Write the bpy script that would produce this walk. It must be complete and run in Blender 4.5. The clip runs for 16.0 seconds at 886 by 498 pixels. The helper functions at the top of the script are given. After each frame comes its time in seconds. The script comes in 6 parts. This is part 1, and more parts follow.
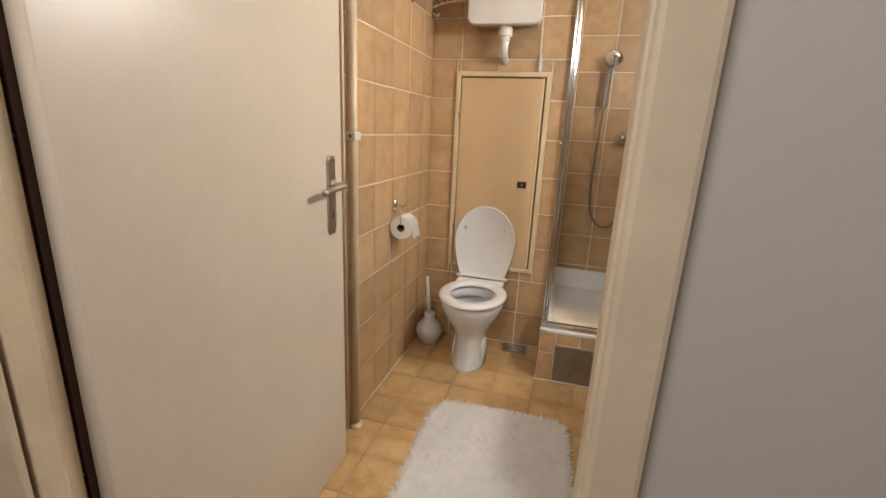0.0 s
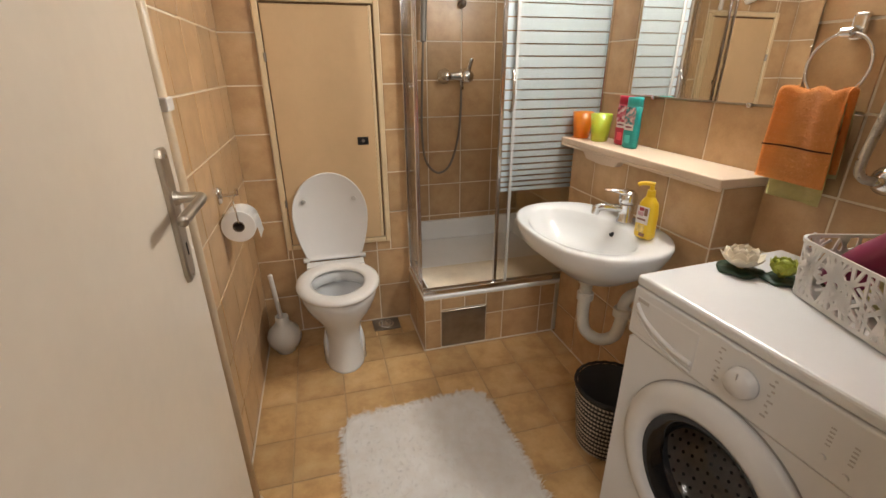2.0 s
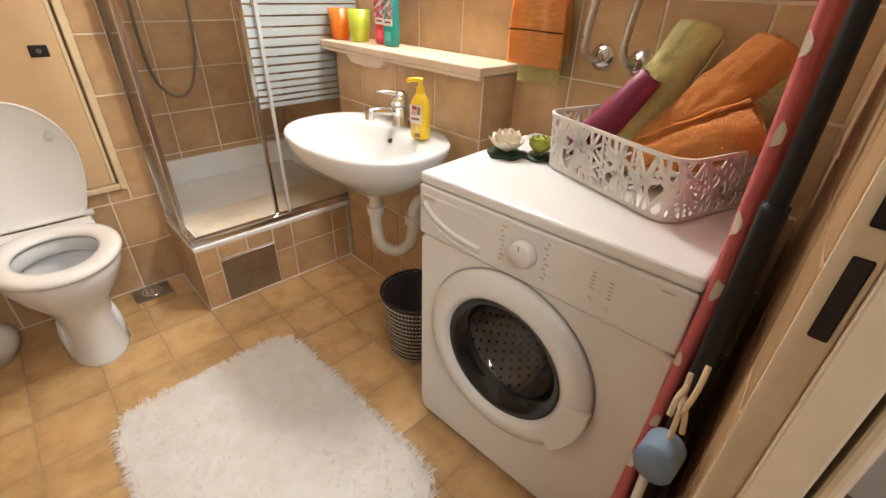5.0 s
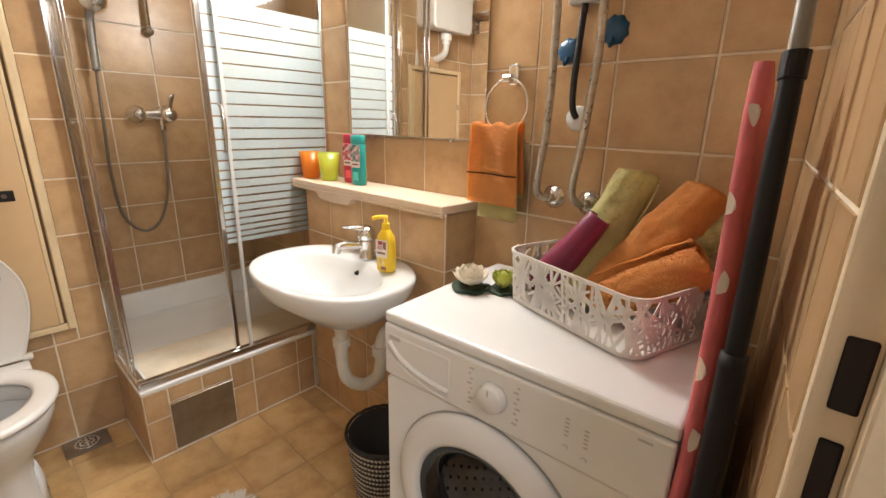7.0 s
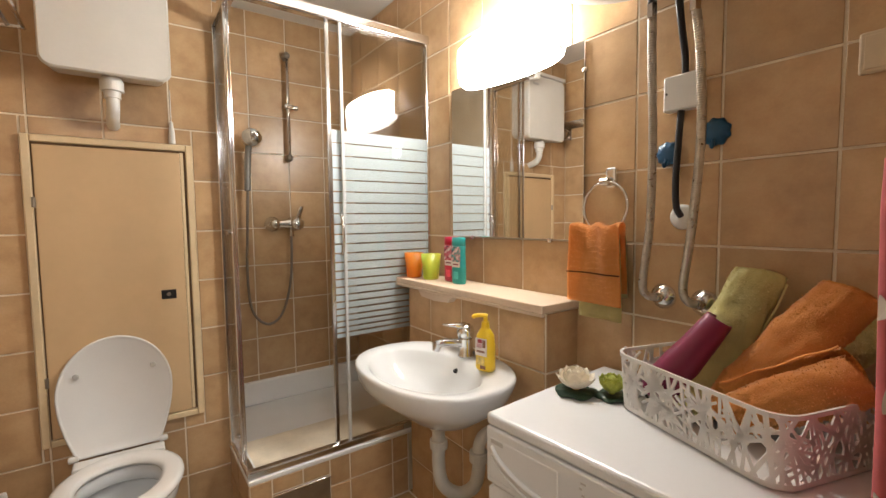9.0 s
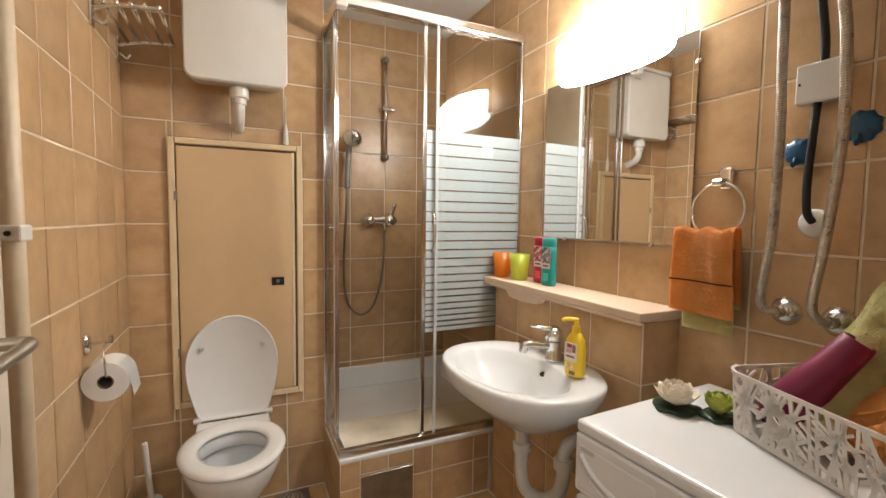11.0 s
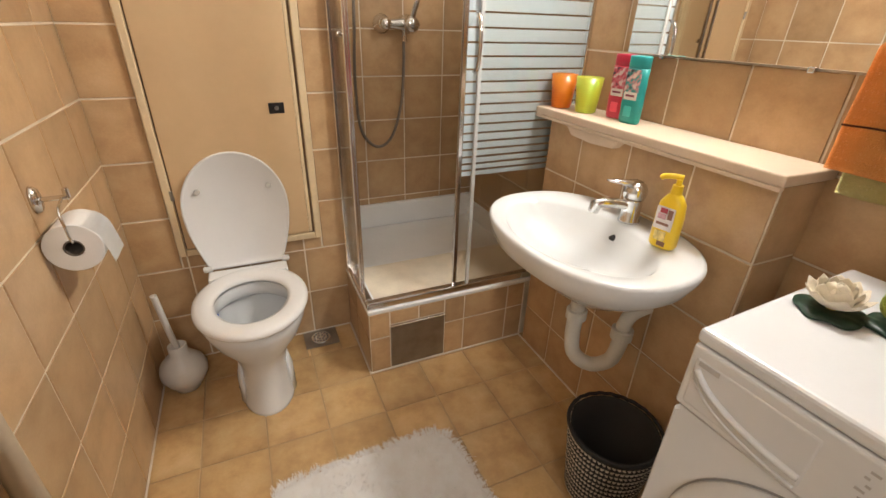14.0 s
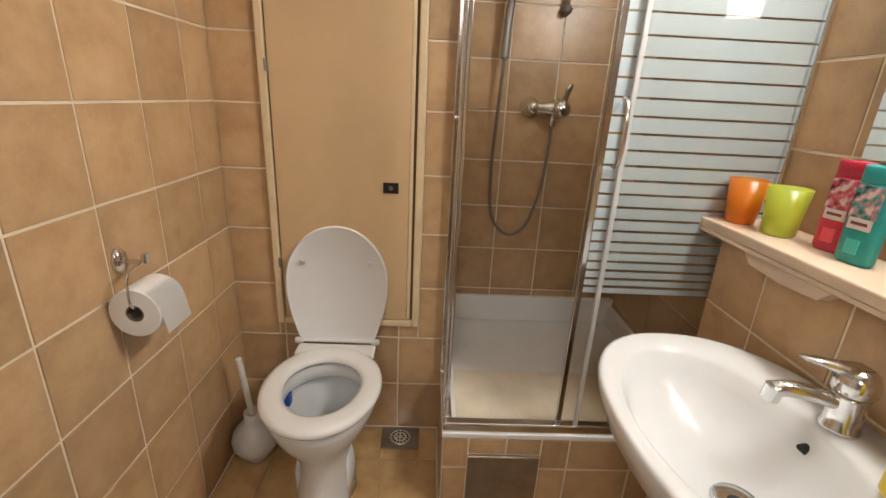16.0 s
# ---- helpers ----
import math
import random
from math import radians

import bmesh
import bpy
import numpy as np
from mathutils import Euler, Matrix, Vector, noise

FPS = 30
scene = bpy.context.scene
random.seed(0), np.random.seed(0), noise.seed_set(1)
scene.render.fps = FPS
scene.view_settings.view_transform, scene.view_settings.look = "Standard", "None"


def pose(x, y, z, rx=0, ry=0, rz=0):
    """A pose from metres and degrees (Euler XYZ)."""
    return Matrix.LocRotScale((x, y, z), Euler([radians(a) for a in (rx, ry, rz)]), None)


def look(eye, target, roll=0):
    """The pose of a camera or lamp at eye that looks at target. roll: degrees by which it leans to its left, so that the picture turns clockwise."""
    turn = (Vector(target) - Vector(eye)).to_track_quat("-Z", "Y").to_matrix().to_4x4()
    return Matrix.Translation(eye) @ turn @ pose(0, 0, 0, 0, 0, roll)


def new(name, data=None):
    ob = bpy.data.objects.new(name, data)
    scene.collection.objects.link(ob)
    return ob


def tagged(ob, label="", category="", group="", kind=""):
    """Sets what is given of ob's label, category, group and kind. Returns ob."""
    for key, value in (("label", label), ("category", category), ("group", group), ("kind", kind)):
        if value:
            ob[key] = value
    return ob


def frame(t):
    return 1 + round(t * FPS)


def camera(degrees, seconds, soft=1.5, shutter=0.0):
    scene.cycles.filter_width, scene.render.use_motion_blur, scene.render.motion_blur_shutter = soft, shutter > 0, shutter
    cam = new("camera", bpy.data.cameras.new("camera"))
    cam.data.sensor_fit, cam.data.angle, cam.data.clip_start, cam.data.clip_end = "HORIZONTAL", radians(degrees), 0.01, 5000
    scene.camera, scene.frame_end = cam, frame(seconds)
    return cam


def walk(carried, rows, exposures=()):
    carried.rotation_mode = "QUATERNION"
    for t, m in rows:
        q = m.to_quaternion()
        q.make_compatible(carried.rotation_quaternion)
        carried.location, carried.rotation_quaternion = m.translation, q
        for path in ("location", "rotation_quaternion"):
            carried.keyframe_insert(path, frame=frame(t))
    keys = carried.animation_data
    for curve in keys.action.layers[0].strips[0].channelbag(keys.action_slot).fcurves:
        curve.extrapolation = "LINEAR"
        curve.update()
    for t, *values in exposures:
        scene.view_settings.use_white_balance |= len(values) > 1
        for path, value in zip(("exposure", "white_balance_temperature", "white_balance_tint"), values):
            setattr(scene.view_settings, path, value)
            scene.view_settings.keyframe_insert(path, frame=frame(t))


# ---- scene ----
cam = camera(90.5, 16.0)
PATH = [
    (0, (0.823, -0.571, 1.297), (0.309, 1.287, 0.768), 2.6),
    (0.5, (0.668, -0.436, 1.300), (-0.102, 1.327, 0.757), 3.3),
    (1, (0.588, -0.333, 1.276), (-0.068, 1.452, 0.657), 4.3),
    (1.5, (0.415, -0.235, 1.324), (0.477, 1.658, 0.69), 1.3),
    (2, (0.364, -0.188, 1.326), (0.854, 1.595, 0.563), -0.3),
    (2.5, (0.421, -0.178, 1.266), (1.172, 1.446, 0.372), 1.8),
    (3, (0.493, -0.178, 1.223), (1.387, 1.29, 0.2), 3.5),
    (5.5, (0.437, -0.107, 1.232), (1.7, 1.082, 0.237), 1.9),
    (6, (0.471, -0.105, 1.252), (1.807, 1.095, 0.372), 1.7),
    (6.5, (0.478, -0.104, 1.282), (1.885, 1.121, 0.56), 1.8),
    (7, (0.479, -0.105, 1.281), (1.901, 1.184, 0.719), 1.2),
    (7.5, (0.468, -0.107, 1.287), (1.875, 1.247, 0.854), 0.4),
    (8, (0.465, -0.114, 1.291), (1.798, 1.344, 0.982), -0.5),
    (8.5, (0.457, -0.118, 1.29), (1.7, 1.436, 1.085), -0.9),
    (9, (0.44, -0.113, 1.294), (1.603, 1.508, 1.16), -0.7),
    (9.5, (0.411, -0.112, 1.29), (1.494, 1.568, 1.227), 0.2),
    (12, (0.416, -0.103, 1.29), (1.16, 1.738, 1.044), 0.1),
    (12.5, (0.408, -0.1, 1.275), (1.144, 1.732, 0.961), 0.4),
    (13, (0.413, -0.092, 1.265), (1.125, 1.718, 0.8), 1.0),
    (13.5, (0.43, -0.007, 1.26), (1.107, 1.71, 0.489), 1.7),
    (14, (0.454, 0.269, 1.285), (1.19, 1.891, 0.374), 1.8),
    (14.5, (0.5, 0.392, 1.29), (1.321, 1.968, 0.372), 1.1),
    (15, (0.59, 0.516, 1.28), (1.276, 2.211, 0.469), 2.9),
    (15.5, (0.682, 0.54, 1.29), (1.023, 2.37, 0.559), 2.8),
    (16, (0.701, 0.51, 1.299), (0.767, 2.401, 0.651), 2.9),
]
# the clip's camera brightens as it looks down and darkens with the lamp in view
EXPOSURES = [(0, 0.1), (0.5, -0.1), (1, -0.15), (1.5, -0.22), (2, -0.02), (2.5, 0.2), (3, 0.45), (5.5, 0.6), (6, 0.55), (7, 0.42), (8, 0.27), (9.5, 0.0), (12, 0.0), (13, 0.06), (14, 0.25), (15, 0.1), (15.5, -0.08), (16, -0.1)]
walk(cam, [(t, look(eye, target, roll)) for t, eye, target, roll in PATH], EXPOSURES)

# ---- light ----
world = bpy.data.worlds.new("world")
scene.world = world
world.use_nodes = True
world.node_tree.nodes["Background"].inputs[0].default_value = (0.75, 0.85, 1.0, 1)
world.node_tree.nodes["Background"].inputs[1].default_value = 0.25
LAMP_POWER = 67.0
# unseen fill light, added to brighten the door, floor and machine from the hall side
hall_fill = new("hall_fill_light", bpy.data.lights.new("hall_fill_light", "AREA"))
hall_fill.data.shape, hall_fill.data.size, hall_fill.data.size_y = "RECTANGLE", 0.7, 0.7
hall_fill.data.energy, hall_fill.data.color = 20.0, (1.0, 0.96, 0.93)
hall_fill.matrix_world = look((0.32, -1.2, 2.3), (0.65, 0.4, 0.6))


# ---- materials ----
import itertools


def material(name, base, rough=0.5, metal=0.0, spec=0.5):
    m = bpy.data.materials.new(name)
    m.use_nodes = True
    b = m.node_tree.nodes["Principled BSDF"]
    b.inputs["Base Color"].default_value = (*base, 1)
    b.inputs["Roughness"].default_value = rough
    b.inputs["Metallic"].default_value = metal
    b.inputs["Specular IOR Level"].default_value = spec
    return m


def node(m, kind, **inputs):
    n = m.node_tree.nodes.new(kind)
    for key, value in inputs.items():
        n.inputs[key.replace("_", " ")].default_value = value
    return n


def link(m, a, b):
    m.node_tree.links.new(a, b)


def bsdf(m):
    return m.node_tree.nodes["Principled BSDF"]


def ramp(m, fac, stops):
    r = m.node_tree.nodes.new("ShaderNodeValToRGB")
    e = r.color_ramp.elements
    while len(e) < len(stops):
        e.new(0.5)
    for k, (at, col) in enumerate(stops):
        e[k].position, e[k].color = at, (*col, 1)
    link(m, fac, r.inputs[0])
    return r


def mixed(m, fac, a, b, blend="MIX"):
    n = m.node_tree.nodes.new("ShaderNodeMix")
    n.data_type, n.blend_type = "RGBA", blend
    for sock, value in ((n.inputs[0], fac), (n.inputs[6], a), (n.inputs[7], b)):
        if isinstance(value, (int, float)):
            sock.default_value = value
        elif isinstance(value, tuple):
            sock.default_value = (*value, 1)
        else:
            link(m, value, sock)
    return n.outputs[2]


def bump(m, height, strength=0.2, distance=0.002):
    n = node(m, "ShaderNodeBump", Strength=strength, Distance=distance)
    link(m, height, n.inputs["Height"])
    link(m, n.outputs[0], bsdf(m).inputs["Normal"])
    return n


def coords(m, kind="Object"):
    return m.node_tree.nodes.new("ShaderNodeTexCoord").outputs[kind]


def noisy(m, scale, detail=4.0, rough=0.55, kind="Object"):
    n = node(m, "ShaderNodeTexNoise", Scale=scale, Detail=detail, Roughness=rough)
    link(m, coords(m, kind), n.inputs["Vector"])
    return n.outputs["Fac"]


def worn(name, base, rough=0.5, metal=0.0, vary=0.12, scale=6.0, fine=90.0, relief=0.08, spec=0.5):
    """A plain surface with slow blotches, fine grain and uneven gloss."""
    m = material(name, base, rough, metal, spec)
    slow, quick = noisy(m, scale), noisy(m, fine, 3.0)
    low = tuple(c * (1 - vary) for c in base)
    high = tuple(min(1, c * (1 + 0.5 * vary)) for c in base)
    r = ramp(m, slow, ((0.3, low), (0.7, high)))
    col = mixed(m, 0.12 * min(1, vary * 8), r.outputs[0], mixed(m, 1.0, r.outputs[0], quick, "MULTIPLY"))
    link(m, col, bsdf(m).inputs["Base Color"])
    rr = node(m, "ShaderNodeMapRange")
    rr.inputs["To Min"].default_value, rr.inputs["To Max"].default_value = rough * 0.85, min(1, rough * 1.2)
    link(m, slow, rr.inputs["Value"])
    link(m, rr.outputs[0], bsdf(m).inputs["Roughness"])
    if relief:
        bump(m, quick, relief, 0.001)
    return m


def glazed(name, dark, mid, light, rough, edge):
    """A glazed ceramic tile: cloudy body colour, paler middle, each tile a little different."""
    m = material(name, mid, rough)
    info = m.node_tree.nodes.new("ShaderNodeObjectInfo")
    shift = m.node_tree.nodes.new("ShaderNodeVectorMath")
    shift.operation = "ADD"
    link(m, coords(m), shift.inputs[0])
    push = node(m, "ShaderNodeVectorMath")
    push.operation = "SCALE"
    push.inputs[0].default_value, push.inputs[3].default_value = (17.0, 9.0, 5.0), 1.0
    link(m, info.outputs["Random"], push.inputs[3])
    link(m, push.outputs[0], shift.inputs[1])
    cloud = node(m, "ShaderNodeTexNoise", Scale=11.0, Detail=5.0, Roughness=0.6)
    link(m, shift.outputs[0], cloud.inputs["Vector"])
    speck = node(m, "ShaderNodeTexNoise", Scale=160.0, Detail=3.0, Roughness=0.6)
    link(m, shift.outputs[0], speck.inputs["Vector"])
    body = ramp(m, cloud.outputs["Fac"], ((0.28, dark), (0.5, mid), (0.75, light)))
    # the glaze runs darker towards each tile's rim
    box = m.node_tree.nodes.new("ShaderNodeTexCoord").outputs["Generated"]
    split = m.node_tree.nodes.new("ShaderNodeSeparateXYZ")
    link(m, box, split.inputs[0])
    far = None
    for k in range(2):
        one = node(m, "ShaderNodeMath")
        one.operation = "SUBTRACT"
        one.inputs[1].default_value = 0.5
        link(m, split.outputs[k], one.inputs[0])
        two = node(m, "ShaderNodeMath")
        two.operation = "ABSOLUTE"
        link(m, one.outputs[0], two.inputs[0])
        if far is None:
            far = two.outputs[0]
        else:
            big = node(m, "ShaderNodeMath")
            big.operation = "MAXIMUM"
            link(m, far, big.inputs[0])
            link(m, two.outputs[0], big.inputs[1])
            far = big.outputs[0]
    rim = node(m, "ShaderNodeMapRange")
    rim.inputs["From Min"].default_value, rim.inputs["From Max"].default_value = 0.3, 0.5
    rim.inputs["To Min"].default_value, rim.inputs["To Max"].default_value = 0.0, edge
    link(m, far, rim.inputs["Value"])
    col = mixed(m, rim.outputs[0], body.outputs[0], tuple(c * 0.55 for c in mid))
    tone = node(m, "ShaderNodeMapRange")
    tone.inputs["To Min"].default_value, tone.inputs["To Max"].default_value = 0.86, 1.1
    link(m, info.outputs["Random"], tone.inputs["Value"])
    col = mixed(m, 1.0, col, tone.outputs[0], "MULTIPLY")
    col = mixed(m, 0.15, col, speck.outputs["Fac"], "MULTIPLY")
    link(m, col, bsdf(m).inputs["Base Color"])
    add = node(m, "ShaderNodeMath")
    add.operation = "MULTIPLY_ADD"
    add.inputs[1].default_value = 4.0
    link(m, cloud.outputs["Fac"], add.inputs[0])
    link(m, speck.outputs["Fac"], add.inputs[2])
    bump(m, add.outputs[0], 0.12, 0.0015)
    return m


TILE = glazed("wall_tile_glaze", (0.46, 0.288, 0.148), (0.555, 0.362, 0.193), (0.62, 0.425, 0.24), 0.3, 0.22)
FLOOR_TILE = glazed("floor_tile_glaze", (0.45, 0.27, 0.115), (0.60, 0.385, 0.175), (0.68, 0.48, 0.25), 0.36, 0.28)
GROUT = worn("cream_grout", (0.84, 0.75, 0.60), 0.85, vary=0.2, scale=5, relief=0.3)
FLOOR_GROUT = worn("floor_grout", (0.47, 0.33, 0.18), 0.9, vary=0.3, scale=4, relief=0.3)
PLASTER = worn("white_plaster", (0.72, 0.70, 0.66), 0.85, vary=0.07, scale=3, relief=0.25)
DOOR_PAINT = worn("cream_door_paint", (0.67, 0.59, 0.49), 0.3, vary=0.06, scale=2.5, fine=40, relief=0.1)
FRAME_PAINT = worn("cream_frame_paint", (0.70, 0.58, 0.42), 0.42, vary=0.12, scale=7, relief=0.15)
CERAMIC = worn("white_ceramic", (0.69, 0.70, 0.70), 0.12, vary=0.03, scale=4, relief=0.0)
ENAMEL = worn("white_enamel", (0.72, 0.73, 0.74), 0.25, vary=0.03, scale=4, relief=0.0)
PLASTIC = worn("white_plastic", (0.70, 0.69, 0.66), 0.35, vary=0.05, scale=5, relief=0.03)
CHROME = worn("chrome", (0.80, 0.80, 0.80), 0.14, 1.0, vary=0.08, scale=9, relief=0.02)
STEEL = worn("dull_steel", (0.36, 0.33, 0.29), 0.38, 0.9, vary=0.2, scale=14, fine=150, relief=0.06)
# near-black for feet and screws, and for shade painted where holes would be
DARK = worn("dark_parts_and_hole_shade", (0.012, 0.009, 0.008), 0.7, vary=0.3)


# ---- building helpers ----
def part(name, bm, mat, parent=None, label="", smooth=False):
    """Links a bmesh as one mesh object, under its thing if one is given."""
    me = bpy.data.meshes.new(name)
    if smooth:
        for f in bm.faces:
            f.smooth = True
    bm.normal_update()
    bm.to_mesh(me)
    bm.free()
    me.materials.append(mat)
    ob = new(name, me)
    if parent is not None:
        ob.parent = parent
    if label:
        ob["label"] = label
    return ob


def thing(name, label, category, at=(0, 0, 0), rz=0.0, group="", kind=""):
    ob = new(name)
    ob.matrix_world = pose(*at, 0, 0, rz)
    return tagged(ob, label, category, group, kind)


def box(x0, x1, y0, y1, z0, z1, bevel=0.0, seg=2, bm=None):
    own = bmesh.new()
    bmesh.ops.create_cube(own, size=1, matrix=Matrix.Translation(((x0 + x1) / 2, (y0 + y1) / 2, (z0 + z1) / 2)) @ Matrix.Diagonal((x1 - x0, y1 - y0, z1 - z0, 1)))
    if bevel:
        bmesh.ops.bevel(own, geom=own.edges[:], offset=bevel, segments=seg, affect="EDGES", profile=0.5)
    return joined(bm, own)


def joined(bm, own, m=None):
    """Adds the bmesh own to bm (or returns it), moved by m."""
    if m is not None:
        own.transform(m)
    if bm is None:
        return own
    me = bpy.data.meshes.new("tmp")
    own.to_mesh(me)
    own.free()
    bm.from_mesh(me)
    bpy.data.meshes.remove(me)
    return bm


def cylinder(a, b, r0, r1=None, seg=24, bm=None, bevel=0.0):
    a, b = Vector(a), Vector(b)
    own = bmesh.new()
    bmesh.ops.create_cone(own, cap_ends=True, segments=seg, radius1=r0, radius2=r0 if r1 is None else r1, depth=(b - a).length)
    if bevel:
        rims = [e for e in own.edges if abs(e.verts[0].co.z - e.verts[1].co.z) < 1e-6]
        bmesh.ops.bevel(own, geom=rims, offset=bevel, segments=2, affect="EDGES")
    m = Matrix.Translation((a + b) / 2) @ (b - a).to_track_quat("Z", "Y").to_matrix().to_4x4()
    return joined(bm, own, m)


def tube(points, r, seg=12, bm=None, steps=8, ribs=0.0, pitch=0.006):
    """A round tube along a smooth line through the points; ribs: depth of a corrugation."""
    p = [Vector(q) for q in points]
    line = []
    for i in range(len(p) - 1):
        a, b, c, d = p[max(i - 1, 0)], p[i], p[i + 1], p[min(i + 2, len(p) - 1)]
        n = max(steps, int((c - b).length / pitch * 2)) if ribs else steps
        for k in range(n):
            t = k / n
            line.append(0.5 * (2 * b + (c - a) * t + (2 * a - 5 * b + 4 * c - d) * t * t + (3 * b - a - 3 * c + d) * t ** 3))
    line.append(p[-1])
    own = bmesh.new()
    rings, side = [], None
    for i, q in enumerate(line):
        way = (line[min(i + 1, len(line) - 1)] - line[max(i - 1, 0)]).normalized()
        side = way.orthogonal().normalized() if side is None else (side - way * side.dot(way)).normalized()
        up = way.cross(side)
        rr = r - (ribs if i % 2 else 0.0)
        rings.append([own.verts.new(q + rr * (math.cos(u) * side + math.sin(u) * up)) for u in (2 * math.pi * k / seg for k in range(seg))])
    for a, b in zip(rings, rings[1:]):
        for k in range(seg):
            own.faces.new((a[k], a[(k + 1) % seg], b[(k + 1) % seg], b[k]))
    own.faces.new(rings[0][::-1])
    own.faces.new(rings[-1])
    return joined(bm, own)


def lathe(profile, seg=40, bm=None, m=None, cap=True):
    """Turns (radius, height) pairs about the z axis."""
    own = bmesh.new()
    rings = [[own.verts.new((r * math.cos(2 * math.pi * k / seg), r * math.sin(2 * math.pi * k / seg), z)) for k in range(seg)] for r, z in profile]
    for a, b in zip(rings, rings[1:]):
        for k in range(seg):
            own.faces.new((a[k], a[(k + 1) % seg], b[(k + 1) % seg], b[k]))
    if cap:
        own.faces.new(rings[0][::-1])
        own.faces.new(rings[-1])
    return joined(bm, own, m)


def loft(rings, bm=None, cap0=True, cap1=True):
    """Skins closed rings of equal point counts."""
    own = bmesh.new()
    vs = [[own.verts.new(p) for p in ring] for ring in rings]
    n = len(vs[0])
    for a, b in zip(vs, vs[1:]):
        for k in range(n):
            own.faces.new((a[k], a[(k + 1) % n], b[(k + 1) % n], b[k]))
    if cap0:
        own.faces.new(vs[0][::-1])
    if cap1:
        own.faces.new(vs[-1])
    return joined(bm, own)


def egg(cx, cy, rx, back, front, z, n=48, power=2.0):
    """A ring, rounder at the back (+y) than at the front (-y)."""
    pts = []
    for k in range(n):
        u = 2 * math.pi * k / n
        c, s = math.cos(u), math.sin(u)
        x = math.copysign(abs(c) ** (2 / power), c) * rx
        y = math.copysign(abs(s) ** (2 / power), s) * (back if s > 0 else front)
        pts.append((cx + x, cy + y, z))
    return pts


# ---- structure ----
WEST, EAST, SHAFT, SHOWER_BACK, CEIL = 0.0, 1.63, 2.0, 2.5, 2.44
DOOR_Y, HALL_Y = -0.12, -0.19
PIER_X, PIER_Y0, PIER_Y1, PIER_TOP = 1.475, 0.79, 1.60, 1.0
KERB_Y, KERB_X, KERB_TOP = 1.632, 0.770, 0.30
PITCH, JOINT, SKIN = 0.2095, 0.0062, 0.0028
tile_meshes = {}


def wall(name, label, b, mat=GROUT):
    return tagged(part(name, box(*b), mat), label, "wall", kind="structure")


def tile_mesh(w, h, mat, skin=SKIN):
    """One tile, its face along +z, centred on its back."""
    key = (round(w, 3), round(h, 3), mat.name)
    if key not in tile_meshes:
        bm = bmesh.new()
        c = 0.0012
        lo = [bm.verts.new((sx * w / 2, sy * h / 2, -0.002)) for sx, sy in ((-1, -1), (1, -1), (1, 1), (-1, 1))]
        mid = [bm.verts.new((sx * w / 2, sy * h / 2, skin - c)) for sx, sy in ((-1, -1), (1, -1), (1, 1), (-1, 1))]
        hi = [bm.verts.new((sx * (w / 2 - c), sy * (h / 2 - c), skin)) for sx, sy in ((-1, -1), (1, -1), (1, 1), (-1, 1))]
        for a, b in ((lo, mid), (mid, hi)):
            for k in range(4):
                bm.faces.new((a[k], a[(k + 1) % 4], b[(k + 1) % 4], b[k]))
        bm.faces.new(hi)
        me = bpy.data.meshes.new("tile")
        bm.to_mesh(me)
        bm.free()
        me.materials.append(mat)
        tile_meshes[key] = me
    return tile_meshes[key]


def cuts(lo, hi, through_at, pitch):
    first = through_at + math.ceil((lo - through_at) / pitch - 1e-6) * pitch
    marks = [lo]
    while first < hi - 0.004:
        if first - marks[-1] > 0.012:
            marks.append(first)
        first += pitch
    return marks + [hi]


def clad(parent, origin, u, v, us, vs, mat=TILE, holes=(), joint=JOINT):
    """Lays tiles over a rectangle: u and v are its axes, us and vs the joint lines along them; holes are left bare."""
    u, v = Vector(u), Vector(v)
    n = u.cross(v)
    turn = Matrix((u, v, n)).transposed().to_4x4()
    for a0, a1 in zip(us, us[1:]):
        for b0, b1 in zip(vs, vs[1:]):
            pieces = [(a0, a1, b0, b1)]
            for h0, h1, k0, k1 in holes:
                left = []
                for p0, p1, q0, q1 in pieces:
                    if p1 <= h0 or p0 >= h1 or q1 <= k0 or q0 >= k1:
                        left.append((p0, p1, q0, q1))
                        continue
                    if p0 < h0:
                        left.append((p0, h0, q0, q1))
                    if p1 > h1:
                        left.append((h1, p1, q0, q1))
                    if q0 < k0:
                        left.append((max(p0, h0), min(p1, h1), q0, k0))
                    if q1 > k1:
                        left.append((max(p0, h0), min(p1, h1), k1, q1))
                pieces = left
            for p0, p1, q0, q1 in pieces:
                w, h = p1 - p0 - joint, q1 - q0 - joint
                if w < 0.008 or h < 0.008:
                    continue
                ob = new("tile", tile_mesh(w, h, mat))
                tilt = pose(0, 0, 0, random.uniform(-0.25, 0.25), random.uniform(-0.25, 0.25), 0)
                ob.matrix_world = Matrix.Translation(Vector(origin) + u * (p0 + p1) / 2 + v * (q0 + q1) / 2) @ turn @ tilt
                ob.parent = parent


ROWS_A = cuts(0, CEIL, 0.841, 0.2085)
ROWS_B = cuts(0, CEIL, 1.219, 0.2085)

